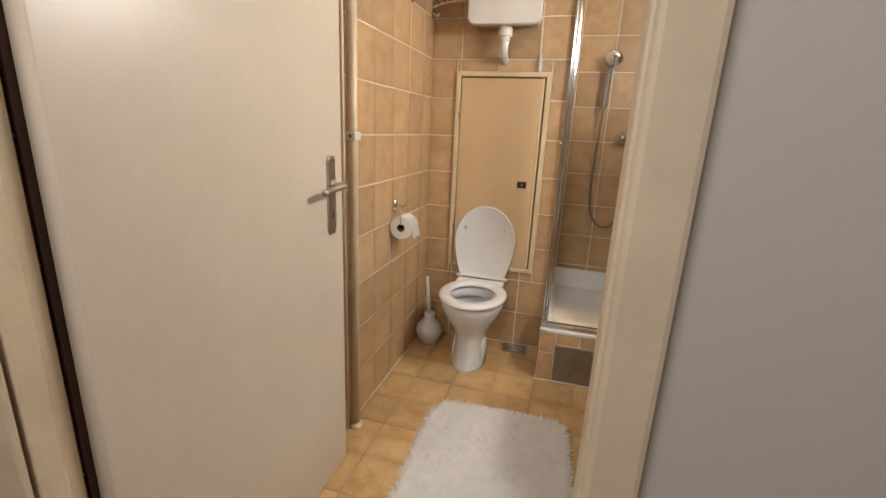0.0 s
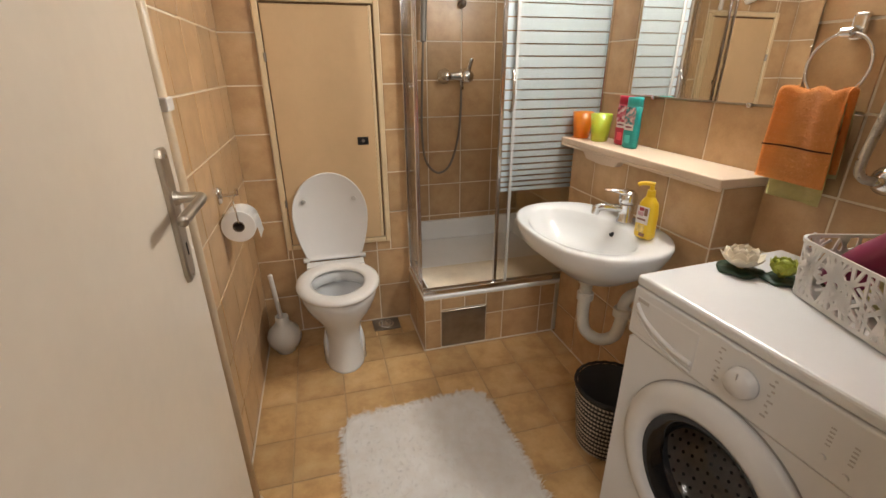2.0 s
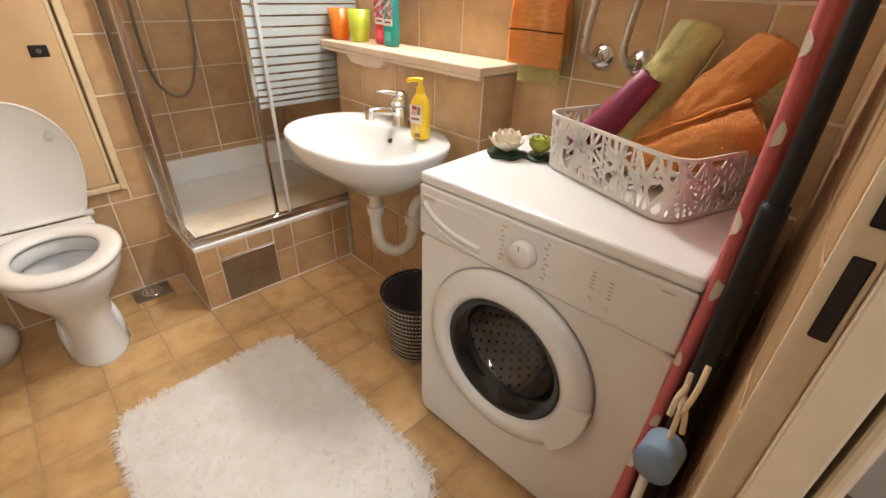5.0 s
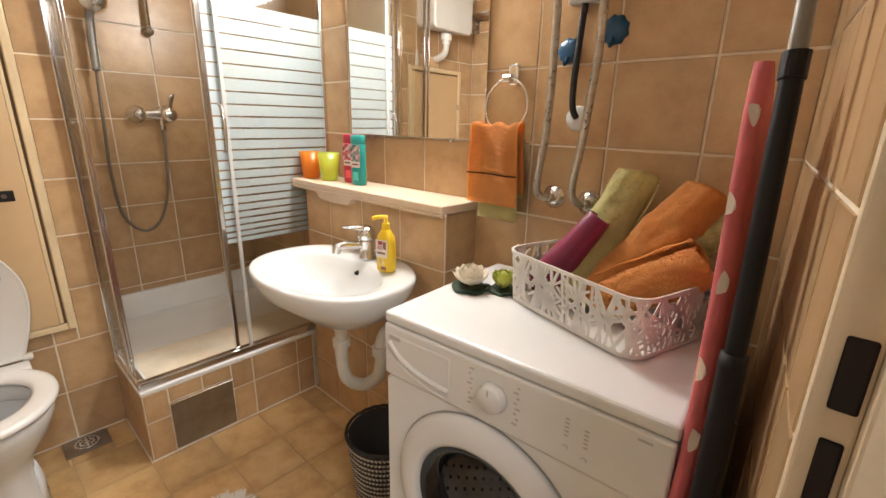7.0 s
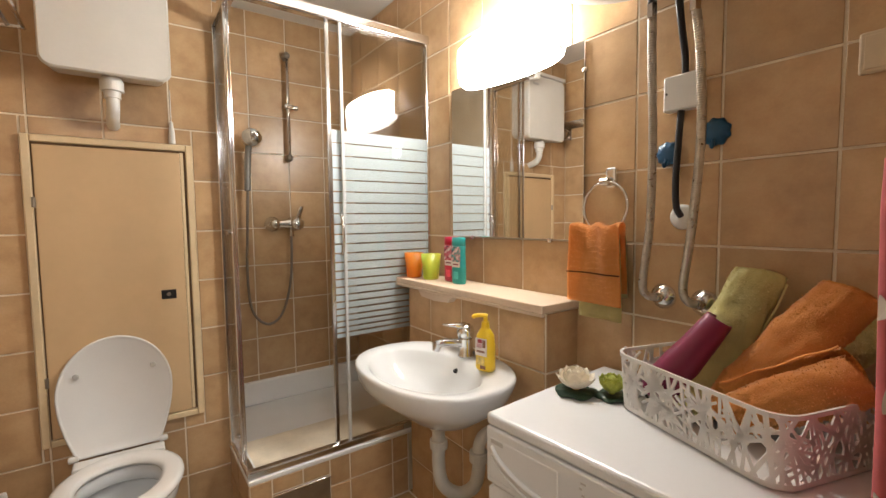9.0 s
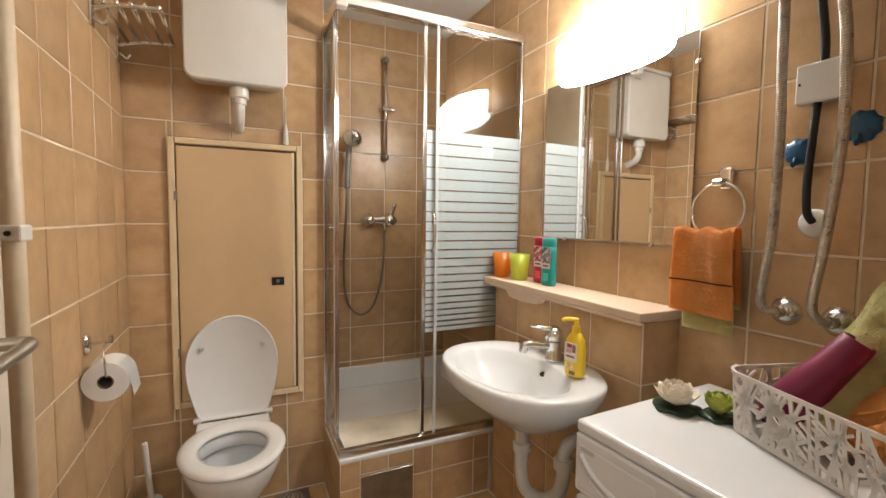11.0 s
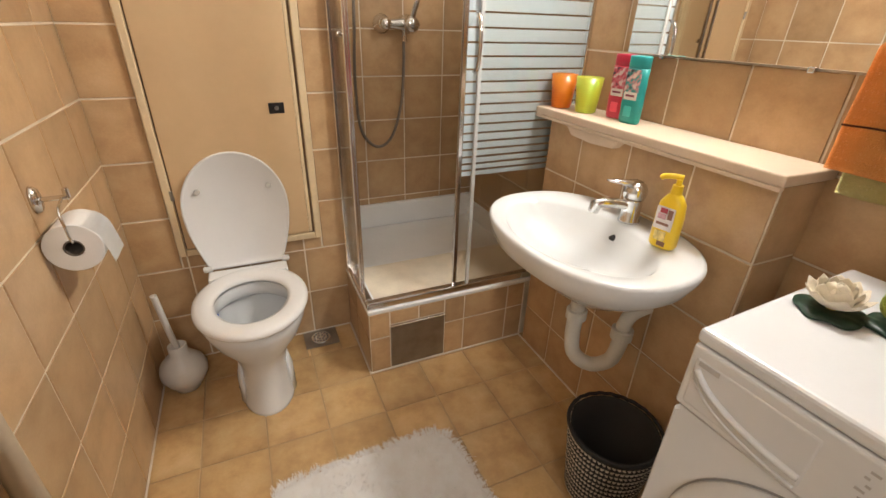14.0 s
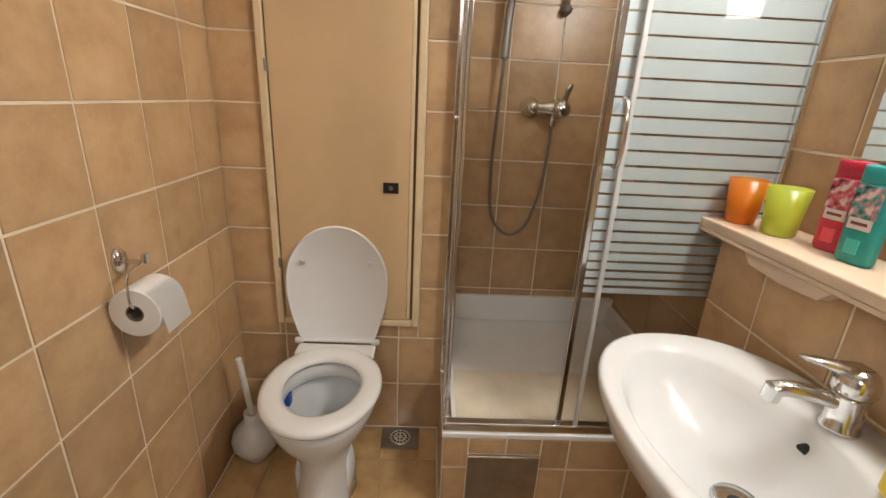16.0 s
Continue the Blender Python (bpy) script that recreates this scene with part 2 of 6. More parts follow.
floor = tagged(part("floor", box(-0.1, 1.75, DOOR_Y, 2.6, -0.1, 0.0), FLOOR_GROUT), "tan glazed tile floor of the bathroom", "floor", kind="structure")
hall_floor = tagged(part("floor_hall", box(-1.2, 1.75, -2.5, DOOR_Y, -0.1, 0.002), worn("parquet", (0.33, 0.18, 0.08), 0.4, vary=0.3)), "brown wooden floor of the hall", "floor", kind="structure")
ceiling = tagged(part("ceiling", box(-0.1, 1.75, DOOR_Y, 2.6, CEIL, CEIL + 0.1), PLASTER), "white plaster ceiling", "ceiling", kind="structure")
wall_west = wall("wall_west", "wall of square tan glazed tiles with cream joints", (-0.1, WEST, DOOR_Y, SHAFT, 0, CEIL))
wall_north = wall("wall_north", "tan tiled wall behind the toilet with a boxed access panel", (-0.1, 0.775, SHAFT, SHOWER_BACK, 0, CEIL))
wall_shower = wall("wall_shower", "tan tiled wall at the back of the shower", (-0.1, 1.75, SHOWER_BACK, SHOWER_BACK + 0.1, 0, CEIL))
wall_east = wall("wall_east", "tan tiled wall with mirror, pipes and towel ring", (EAST, EAST + 0.12, HALL_Y, SHOWER_BACK, 0, CEIL))
wall_pier = wall("wall_pier", "low boxed tan tiled wall under the shelf", (PIER_X, EAST, PIER_Y0, PIER_Y1, 0, PIER_TOP))


def prism(points, z0, z1):
    return loft([[(x, y, z0) for x, y in points], [(x, y, z1) for x, y in points]])


# door wall: a short slanting tiled stretch beside the frame, the lintel, the hall beyond
wall_south = tagged(part("wall_south", prism([(EAST, -0.036), (0.945, -0.118), (0.945, HALL_Y), (1.75, HALL_Y), (1.75, -0.036)], 0, CEIL), GROUT), "short tan tiled wall between door frame and corner", "wall", kind="structure")
wall_lintel = tagged(part("wall_lintel", box(-0.1, 0.945, HALL_Y, DOOR_Y, 2.06, CEIL), PLASTER), "white plaster above the door", "wall", kind="structure")
wall_hall_north = tagged(part("wall_hall_north", box(-1.2, 0.03, HALL_Y, DOOR_Y, 0, 2.06), PLASTER), "white plaster hall wall beside the door", "wall", kind="structure")
# white wall; its dimmer, warm-lit tone is put into the paint colour
HALL_PAINT = worn("dimmed_hall_paint", (0.50, 0.455, 0.41), 0.7, vary=0.05, scale=2, relief=0.2)
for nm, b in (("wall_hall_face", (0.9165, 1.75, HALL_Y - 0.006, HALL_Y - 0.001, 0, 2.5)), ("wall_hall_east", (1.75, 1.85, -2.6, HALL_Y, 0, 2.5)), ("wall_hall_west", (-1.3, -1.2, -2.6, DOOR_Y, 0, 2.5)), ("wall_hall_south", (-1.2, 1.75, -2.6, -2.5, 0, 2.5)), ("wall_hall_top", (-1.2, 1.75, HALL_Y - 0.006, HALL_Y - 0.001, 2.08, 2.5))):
    tagged(part(nm, box(*b), HALL_PAINT), "plain white hall wall in a dimmed warm grey", "wall", kind="structure")
tagged(part("ceiling_hall", box(-1.3, 1.85, -2.6, HALL_Y, 2.5, 2.6), PLASTER), "white hall ceiling", "ceiling", kind="structure")
tagged(part("baseboard", box(1.735, 1.749, -2.5, HALL_Y - 0.01, 0.002, 0.06, 0.003), worn("brown_skirting", (0.12, 0.06, 0.03), 0.45)), "dark brown wooden skirting in the hall", "baseboard", kind="structure")


def door_frame():
    fr = thing("door_frame", "cream painted door frame with open strike holes", "door frame", kind="structure")
    bm = box(0.866, 0.944, HALL_Y, -0.150, 0.002, 2.06, 0.003)
    box(0.888, 0.944, -0.150, -0.117, 0.002, 2.06, 0.003, bm=bm)
    part("jamb", bm, FRAME_PAINT, fr)
    bm = box(0.031, 0.068, HALL_Y, -0.150, 0.002, 2.06, 0.003)
    box(0.031, 0.050, -0.150, -0.117, 0.002, 2.06, 0.003, bm=bm)
    part("jamb", bm, FRAME_PAINT, fr)
    part("head", box(0.069, 0.865, HALL_Y, -0.125, 2.02, 2.059, 0.003), FRAME_PAINT, fr)
    part("architrave", box(0.868, 0.916, HALL_Y - 0.022, HALL_Y - 0.0065, 0.002, 2.11, 0.006), FRAME_PAINT, fr)
    part("architrave", box(-0.05, 0.066, HALL_Y - 0.018, HALL_Y - 0.0065, 0.002, 2.11, 0.006), FRAME_PAINT, fr)
    part("architrave", box(0.067, 0.867, HALL_Y - 0.022, HALL_Y - 0.0065, 2.03, 2.11, 0.006), FRAME_PAINT, fr)
    # the jamb is uncut: near-black slabs paint the shade inside the strike holes
    hole = worn("strike_hole_shade", (0.020, 0.012, 0.012), 0.8, vary=0.4)
    for z0, z1, w in ((1.079, 1.139, 0.017), (0.970, 1.053, 0.014)):
        part("strike_hole_shade", box(0.8865, 0.8885, -0.1380 - w / 2, -0.1370 + w / 2, z0, z1, 0.002), hole, fr, "dark slab painting the shade of a lock opening")
    return fr


door_frame()


def door_leaf():
    d = thing("door_1", "open cream painted flush door with a steel lever handle", "door", (0.09, -0.098, 0.008), kind="structure")
    part("leaf", box(-0.042, 0, 0, 0.862, 0, 1.99, 0.003), DOOR_PAINT, d)
    # the brown gap between leaf and frame, its shade painted as a dark strip
    part("gap_strip", box(-0.049, -0.0425, -0.012, 0.855, 0.0, 1.985, 0.002), worn("hinge_gap_shade", (0.06, 0.025, 0.018), 0.5), d, "dark brown strip painting the shade in the hinge gap")
    steel = worn("brushed_steel", (0.50, 0.45, 0.38), 0.36, 1.0, vary=0.12, scale=12, fine=200, relief=0.05)
    y, z = 0.785, 1.073
    bm = bmesh.new()
    ring = [(-0.021, -0.115), (-0.014, -0.135), (0.014, -0.135), (0.021, -0.115), (0.021, 0.105), (0.015, 0.118), (-0.015, 0.118), (-0.021, 0.105)]
    bm = loft([[(0.0, y + a, z + b) for a, b in ring], [(0.007, y + a, z + b) for a, b in ring], [(0.010, y + 0.85 * a, z + 0.97 * b) for a, b in ring]])
    plate = part("handle_plate", bm, steel, d, "brushed steel long plate")
    # no hole is cut; a dark box paints the shade of the keyhole
    part("keyhole_shade", box(0.0098, 0.0112, y - 0.003, y + 0.003, z - 0.083, z - 0.058, 0.001), DARK, plate)
    for dz in (0.104, -0.122):
        part("screw", cylinder((0.0095, y, z + dz), (0.0115, y, z + dz), 0.004, seg=12), CHROME, plate)
    lev = [(0.008, y, z + 0.028), (0.045, y, z + 0.028), (0.056, y - 0.012, z + 0.028), (0.052, y - 0.05, z + 0.023), (0.046, y - 0.112, z + 0.016)]
    part("lever", tube(lev, 0.0095, 14, steps=10), steel, d, "brushed steel lever", True)
    part("rosette", cylinder((0.009, y, z + 0.028), (0.018, y, z + 0.028), 0.014, 0.012, 20), steel, d, smooth=False)
    for hz in (0.25, 1.7):
        part("hinge", cylinder((-0.004, -0.008, hz), (-0.004, -0.008, hz + 0.09), 0.007, seg=12), FRAME_PAINT, d)


door_leaf()


# ---- lamp, mirror, shelf ----
def lamp():
    t = thing("wall_lamp", "lit white glass wall lamp above the mirror", "lamp", (EAST, 1.10, 1.826))
    glass = material("lit_opal_glass", (1, 0.95, 0.88), 0.4)
    bsdf(glass).inputs["Emission Color"].default_value = (1.0, 0.965, 0.905, 1)
    bsdf(glass).inputs["Emission Strength"].default_value = LAMP_POWER
    def bow(a, b, z, n=20):
        return [(-0.022 - b * math.sin(math.pi * k / n) ** 0.8, a * math.cos(math.pi * k / n), z) for k in range(n + 1)]
    part("shade", loft([bow(0.228, 0.070, 0.0), bow(0.242, 0.088, 0.014), bow(0.250, 0.098, 0.05), bow(0.250, 0.100, 0.135), bow(0.238, 0.085, 0.15)]), glass, t, "glowing opal glass shade")
    part("back_plate", box(-0.021, -0.003, -0.24, 0.24, 0.01, 0.14, 0.004), PLASTIC, t)


lamp()


def mirror():
    t = thing("mirror", "frameless rectangular wall mirror held by small clips", "mirror", (EAST - 0.009, 1.095, 1.222), 1.5)
    silver = material("mirror_silver", (0.93, 0.93, 0.92), 0.008, 1.0)
    part("mirror_glass", box(-0.013, -0.008, -0.333, 0.333, 0, 0.622, 0.0012, 1), silver, t)
    part("backing", box(-0.0075, -0.0032, -0.330, 0.330, 0.003, 0.619), worn("mirror_back", (0.05, 0.05, 0.05), 0.7), t)
    for y, z in ((-0.20, -0.004), (0.20, -0.004), (-0.20, 0.626), (0.20, 0.626), (-0.336, 0.53)):
        part("clip", box(-0.018, -0.0031, y - 0.008, y + 0.008, z - 0.007, z + 0.007, 0.003), CHROME, t, "small chrome clip")


mirror()
WOOD = worn("pale_beige_board", (0.72, 0.57, 0.43), 0.42, vary=0.10, scale=5, fine=60, relief=0.08)


def shelf():
    t = thing("wall_shelf", "pale beige wooden shelf on the boxed wall", "shelf", (1.44, 0.772, PIER_TOP + 0.001))
    part("board", box(0, 0.186, 0, 0.925, 0.004, 0.030, 0.004), WOOD, t)
    part("lip", box(-0.0015, 0.012, 0.002, 0.923, -0.006, 0.004, 0.002), WOOD, t)
    ring = [(0.46, 0), (0.485, -0.024), (0.58, -0.03), (0.675, -0.024), (0.70, 0)]
    part("bracket", loft([[(0.004, y, -0.008 + z) for y, z in ring], [(0.0335, y, -0.008 + z) for y, z in ring]]), WOOD, t, "shallow shaped bracket")


shelf()


# ---- shower ----
def shower_kerb():
    t = tagged(part("shower_kerb", box(KERB_X, EAST, KERB_Y, SHAFT + 0.0, 0, KERB_TOP - 0.014), GROUT), "tan tiled shower kerb", "kerb", kind="structure")
    clad(t, (0, KERB_Y, 0), (1, 0, 0), (0, 0, 1), [KERB_X, 0.975, 1.179, 1.388, 1.475], [0.0, 0.168, KERB_TOP - 0.014], holes=((0.853, 1.088, 0.0, 0.222),))
    clad(t, (KERB_X, 0, 0), (0, -1, 0), (0, 0, 1), [-SHAFT, -1.83, -KERB_Y], [0.0, 0.168, KERB_TOP - 0.014])


TRAY_WHITE = worn("white_tray_enamel", (0.84, 0.84, 0.83), 0.35, vary=0.05, scale=4, relief=0.02)


def shower_tray():
    t = thing("shower_tray", "white enamelled square shower tray set on a tiled kerb", "shower tray")
    bm = box(KERB_X - 0.004, EAST, KERB_Y - 0.004, KERB_Y + 0.05, KERB_TOP - 0.014, KERB_TOP + 0.004, 0.004)
    box(KERB_X - 0.004, KERB_X + 0.045, KERB_Y + 0.045, SHAFT - 0.001, KERB_TOP - 0.014, KERB_TOP + 0.004, 0.004, bm=bm)
    part("rim", bm, TRAY_WHITE, t)
    x0, x1, y0, y1 = KERB_X + 0.02, EAST - 0.002, KERB_Y + 0.03, SHOWER_BACK - 0.002
    bm = box(x0, x1, y0, y1, 0.19, 0.262)
    part("basin", bm, TRAY_WHITE, t)
    bm = box(x0, x1, y1 - 0.03, y1, 0.262, 0.395, 0.008)
    box(x1 - 0.03, x1, y0, y1 - 0.03, 0.262, 0.36, 0.008, bm=bm)
    box(x0, x0 + 0.025, y0, y1 - 0.03, 0.262, 0.30, 0.008, bm=bm)
    box(x0 + 0.025, x1 - 0.03, y0, y0 + 0.025, 0.262, 0.30, 0.008, bm=bm)
    part("upstand", bm, TRAY_WHITE, t)


shower_kerb()
shower_tray()
GLASS = bpy.data.materials.new("clear_glass")
GLASS.use_nodes = True
_n = GLASS.node_tree.nodes
_clear = _n.new("ShaderNodeBsdfTransparent")
_clear.inputs[0].default_value = (0.93, 0.92, 0.90, 1)
_gloss = _n.new("ShaderNodeBsdfGlossy")
_gloss.inputs["Roughness"].default_value = 0.02
_fres = _n.new("ShaderNodeLayerWeight")
_pow = _n.new("ShaderNodeMath")
_pow.operation = "POWER"
_pow.inputs[1].default_value = 3.5
_amt = _n.new("ShaderNodeMath")
_amt.operation = "MULTIPLY_ADD"
_amt.inputs[1].default_value, _amt.inputs[2].default_value = 0.55, 0.045
_mix = _n.new("ShaderNodeMixShader")
for a, b in ((_fres.outputs["Facing"], _pow.inputs[0]), (_pow.outputs[0], _amt.inputs[0]), (_amt.outputs[0], _mix.inputs[0]), (_clear.outputs[0], _mix.inputs[1]), (_gloss.outputs[0], _mix.inputs[2]), (_mix.outputs[0], _n["Material Output"].inputs[0])):
    GLASS.node_tree.links.new(a, b)
FROST = worn("white_frosted_print", (0.60, 0.69, 0.73), 0.3, vary=0.03, scale=4, relief=0.0)
_n = FROST.node_tree.nodes
_through, _mix = _n.new("ShaderNodeBsdfTranslucent"), _n.new("ShaderNodeMixShader")
_through.inputs[0].default_value, _mix.inputs[0].default_value = (0.85, 0.88, 0.88, 1), 0.3
for a, b in ((bsdf(FROST).outputs[0], _mix.inputs[1]), (_through.outputs[0], _mix.inputs[2]), (_mix.outputs[0], _n["Material Output"].inputs[0])):
    FROST.node_tree.links.new(a, b)


def pane(name, b, parent, label=""):
    ob = part(name, box(*b), GLASS, parent, label)
    ob.visible_shadow = False
    return ob


def shower_screen():
    t = thing("shower_enclosure", "chrome framed glass shower screen with white stripes", "shower screen")
    top, low = 2.125, KERB_TOP + 0.004
    X0, X1, Y = 0.780, 1.626, 1.650
    bm = box(X0 - 0.016, X0 + 0.016, SHAFT - 0.034, SHAFT - 0.003, low, top - 0.021, 0.004)
    part("wall_profile", bm, CHROME, t, "wide chrome profile on the tiled wall")
    part("wall_profile", box(X1 - 0.016, X1, Y - 0.014, Y + 0.014, PIER_TOP + 0.001, top, 0.004), CHROME, t)
    part("top_rail", box(X0 - 0.02, X1, Y - 0.022, Y + 0.022, top - 0.02, top + 0.022, 0.006), CHROME, t)
    part("top_rail", box(X0 - 0.02, X0 + 0.02, Y + 0.023, SHAFT - 0.003, top - 0.02, top + 0.022, 0.006), CHROME, t)
    part("corner_cap", box(X0 - 0.024, X0 + 0.024, Y - 0.026, Y + 0.024, top - 0.026, top + 0.026, 0.008), PLASTIC, t, "rounded corner joint")
    part("bottom_rail", box(X0 - 0.012, X1, Y - 0.016, Y + 0.018, low, low + 0.032, 0.006), CHROME, t)
    part("bottom_rail", box(X0 - 0.012, X0 + 0.018, Y + 0.019, SHAFT - 0.035, low, low + 0.028, 0.006), CHROME, t)
    # both doors stand open: each is slid back over its fixed pane, so the corner is free
    pane("side_pane", (X0 + 0.004, X0 + 0.008, 1.765, SHAFT - 0.034, low + 0.028, top - 0.02), t, "clear glass side pane")
    side = pane("side_door", (X0 - 0.008, X0 - 0.004, 1.745, SHAFT - 0.036, low + 0.028, top - 0.02), t, "clear sliding side door pushed back")
    part("pane_edge", box(X0 - 0.001, X0 + 0.012, 1.758, 1.772, low + 0.028, top - 0.02, 0.003), CHROME, t, "chrome edge profile")
    part("door_edge", box(X0 - 0.013, X0 - 0.002, 1.737, 1.750, low + 0.028, top - 0.02, 0.003), CHROME, side, "chrome edge profile")
    pane("fixed_pane", (1.14, X1 - 0.01, Y + 0.006, Y + 0.010, low + 0.032, top - 0.02), t, "clear glass pane")
    door = pane("sliding_pane", (1.194, X1 - 0.02, Y - 0.008, Y - 0.004, low + 0.032, top - 0.02), t, "clear sliding glass door pushed back")
    part("pane_edge", box(1.128, 1.146, Y + 0.002, Y + 0.016, low + 0.032, top - 0.02, 0.003), CHROME, t, "chrome edge profile")
    part("door_edge", box(1.182, 1.196, Y - 0.012, Y - 0.001, low + 0.032, top - 0.02, 0.003), worn("clear_seal", (0.55, 0.55, 0.53), 0.35, vary=0.1), door, "grey edge profile")
    for zz in (0.42, 1.25):
        part("roller", cylinder((X0 - 0.022, 1.79, zz), (X0 - 0.009, 1.79, zz), 0.009, seg=16), CHROME, side)
    # printed stripes: broad at the top, thin towards the bottom
    z, k = 1.672, 0
    while z > 0.80 and k < 40:
        w = 0.050 - 0.034 * min(1, k / 21)
        gap = 0.0045 + 0.0035 * min(1, k / 21)
        part("stripe", box(1.147, X1 - 0.0165, Y + 0.0045, Y + 0.0058, z - w, z), FROST, t, "white frosted stripe")
        z, k = z - w - gap, k + 1
    hx, hz = 1.168, 1.235
    part("handle", tube([(hx, Y - 0.009, hz + 0.085), (hx, Y - 0.03, hz + 0.075), (hx, Y - 0.042, hz + 0.03), (hx, Y - 0.042, hz - 0.03), (hx, Y - 0.03, hz - 0.075), (hx, Y - 0.009, hz - 0.085)], 0.0065, 12), CHROME, door, "curved chrome handle", True)


shower_screen()


def shower_rail():
    y = SHOWER_BACK - 0.04
    t = thing("shower_rail", "chrome slide rail on the shower wall", "shower rail")
    part("bar", cylinder((1.215, y, 1.655), (1.215, y, 2.225), 0.010, seg=20), CHROME, t, smooth=True)
    for z in (1.655, 2.225):
        part("end_bracket", lathe([(0.020, 0.0), (0.020, 0.006), (0.014, 0.012), (0.0135, 0.030), (0.0175, 0.036), (0.0180, 0.046), (0.013, 0.054), (0.001, 0.057)], 28, m=Matrix.Translation((1.215, SHOWER_BACK - 0.0035, z)) @ pose(0, 0, 0, 90, 0, 0)), STEEL, t, "round chrome end bracket", True)
    s = part("slider", box(1.19, 1.24, y - 0.02, y + 0.02, 1.925, 1.955, 0.009, 3), CHROME, t)
    part("knob", cylinder((1.24, y, 1.94), (1.268, y, 1.94), 0.014, seg=16, bevel=0.003), CHROME, s)


def shower_mixer():
    y, z = SHOWER_BACK - 0.058, 1.280
    t = thing("shower_mixer", "chrome lever shower mixer on the tiled wall", "mixer tap")
    part("body", lathe([(0.012, 0.0), (0.020, 0.006), (0.0205, 0.04), (0.026, 0.075), (0.030, 0.10), (0.028, 0.125), (0.015, 0.135)], 28, m=Matrix.Translation((1.105, y, z)) @ pose(0, 0, 0, 0, 90, 0)), CHROME, t, "tapered chrome body", True)
    for x in (1.112, 1.232):
        part("cover_plate", lathe([(0.001, 0.046), (0.020, 0.045), (0.026, 0.036), (0.030, 0.018), (0.042, 0.006), (0.042, 0.0)], 32, m=Matrix.Translation((x, SHOWER_BACK - 0.0035, z)) @ pose(0, 0, 0, 90, 0, 0)), CHROME, t, "domed chrome wall rosette", True)
        part("union", cylinder((x, SHOWER_BACK - 0.02, z), (x, y - 0.004, z), 0.017, seg=6), CHROME, t)
    part("inlet_cap", lathe([(0.001, 0.036), (0.014, 0.034), (0.024, 0.026), (0.027, 0.012), (0.024, 0.0)], 28, m=Matrix.Translation((1.112, y - 0.004, z)) @ pose(0, 0, 0, 90, 0, 0)), CHROME, t, smooth=True)
    head = part("cartridge", lathe([(0.001, 0.068), (0.020, 0.066), (0.033, 0.056), (0.037, 0.040), (0.034, 0.018), (0.028, 0.0)], 32, m=Matrix.Translation((1.228, y - 0.002, z)) @ pose(0, 0, 0, 90, 0, 0)), CHROME, t, "domed lever head", True)
    lever = part("lever", loft([egg(0, 0, 0.016, 0.010, 0.010, 0.0, 20), egg(0.004, -0.006, 0.013, 0.007, 0.007, 0.03, 20), egg(0.012, -0.018, 0.014, 0.006, 0.006, 0.062, 20), egg(0.016, -0.026, 0.010, 0.004, 0.004, 0.078, 20)]), CHROME, head, smooth=True)
    lever.location = (1.228, y - 0.05, z + 0.018)
    part("outlet", cylinder((1.205, y, z - 0.018), (1.205, y, z - 0.056), 0.011, seg=16), CHROME, t)
    part("hose_nut", cylinder((1.205, y, z - 0.05), (1.205, y, z - 0.072), 0.013, seg=6), CHROME, t)


def shower_handset():
    t = thing("hand_shower", "grey chrome hand shower hanging with its hose", "hand shower")
    y = SHOWER_BACK - 0.055
    part("wall_holder", box(0.965, 1.0, y - 0.005, SHOWER_BACK - 0.0035, 1.60, 1.635, 0.006), CHROME, t)
    part("grip", tube([(0.977, y - 0.012, 1.46), (0.980, y - 0.014, 1.58), (0.985, y - 0.022, 1.67), (0.992, y - 0.042, 1.73)], 0.0165, 16), worn("grey_plastic", (0.30, 0.29, 0.27), 0.3, 0.6, vary=0.1), t, smooth=True)
    m = Matrix.Translation((0.996, y - 0.06, 1.735)) @ pose(0, 0, 0, 125, 30, 0)
    part("spray_head", lathe([(0.001, 0.02), (0.034, 0.018), (0.052, 0.004), (0.053, -0.008), (0.046, -0.014), (0.001, -0.016)], 32, m=m), CHROME, t, smooth=True)
    hose = [(0.977, y - 0.012, 1.465), (0.972, y, 1.30), (0.965, y + 0.02, 1.0), (0.985, y + 0.02, 0.80), (1.06, y + 0.02, 0.715), (1.14, y + 0.02, 0.76), (1.19, y + 0.012, 0.92), (1.205, y + 0.008, 1.10), (1.205, y + 0.005, 1.225)]
    part("hose", tube(hose, 0.0075, 10, ribs=0.0006, pitch=0.006), worn("hose_steel", (0.27, 0.23, 0.19), 0.42, 0.6), t, "ribbed metal hose")


shower_rail()
shower_mixer()
shower_handset()


def service_plate():
    t = thing("service_plate", "dull steel service cover in the shower kerb", "cover plate", (0.854, KERB_Y, 0.004))
    part("plate", box(0, 0.232, -0.006, -0.001, 0.008, 0.212, 0.002), STEEL, t)
    part("folded_edge", box(-0.002, 0.234, -0.013, -0.0003, 0.212, 0.218, 0.002), CHROME, t)


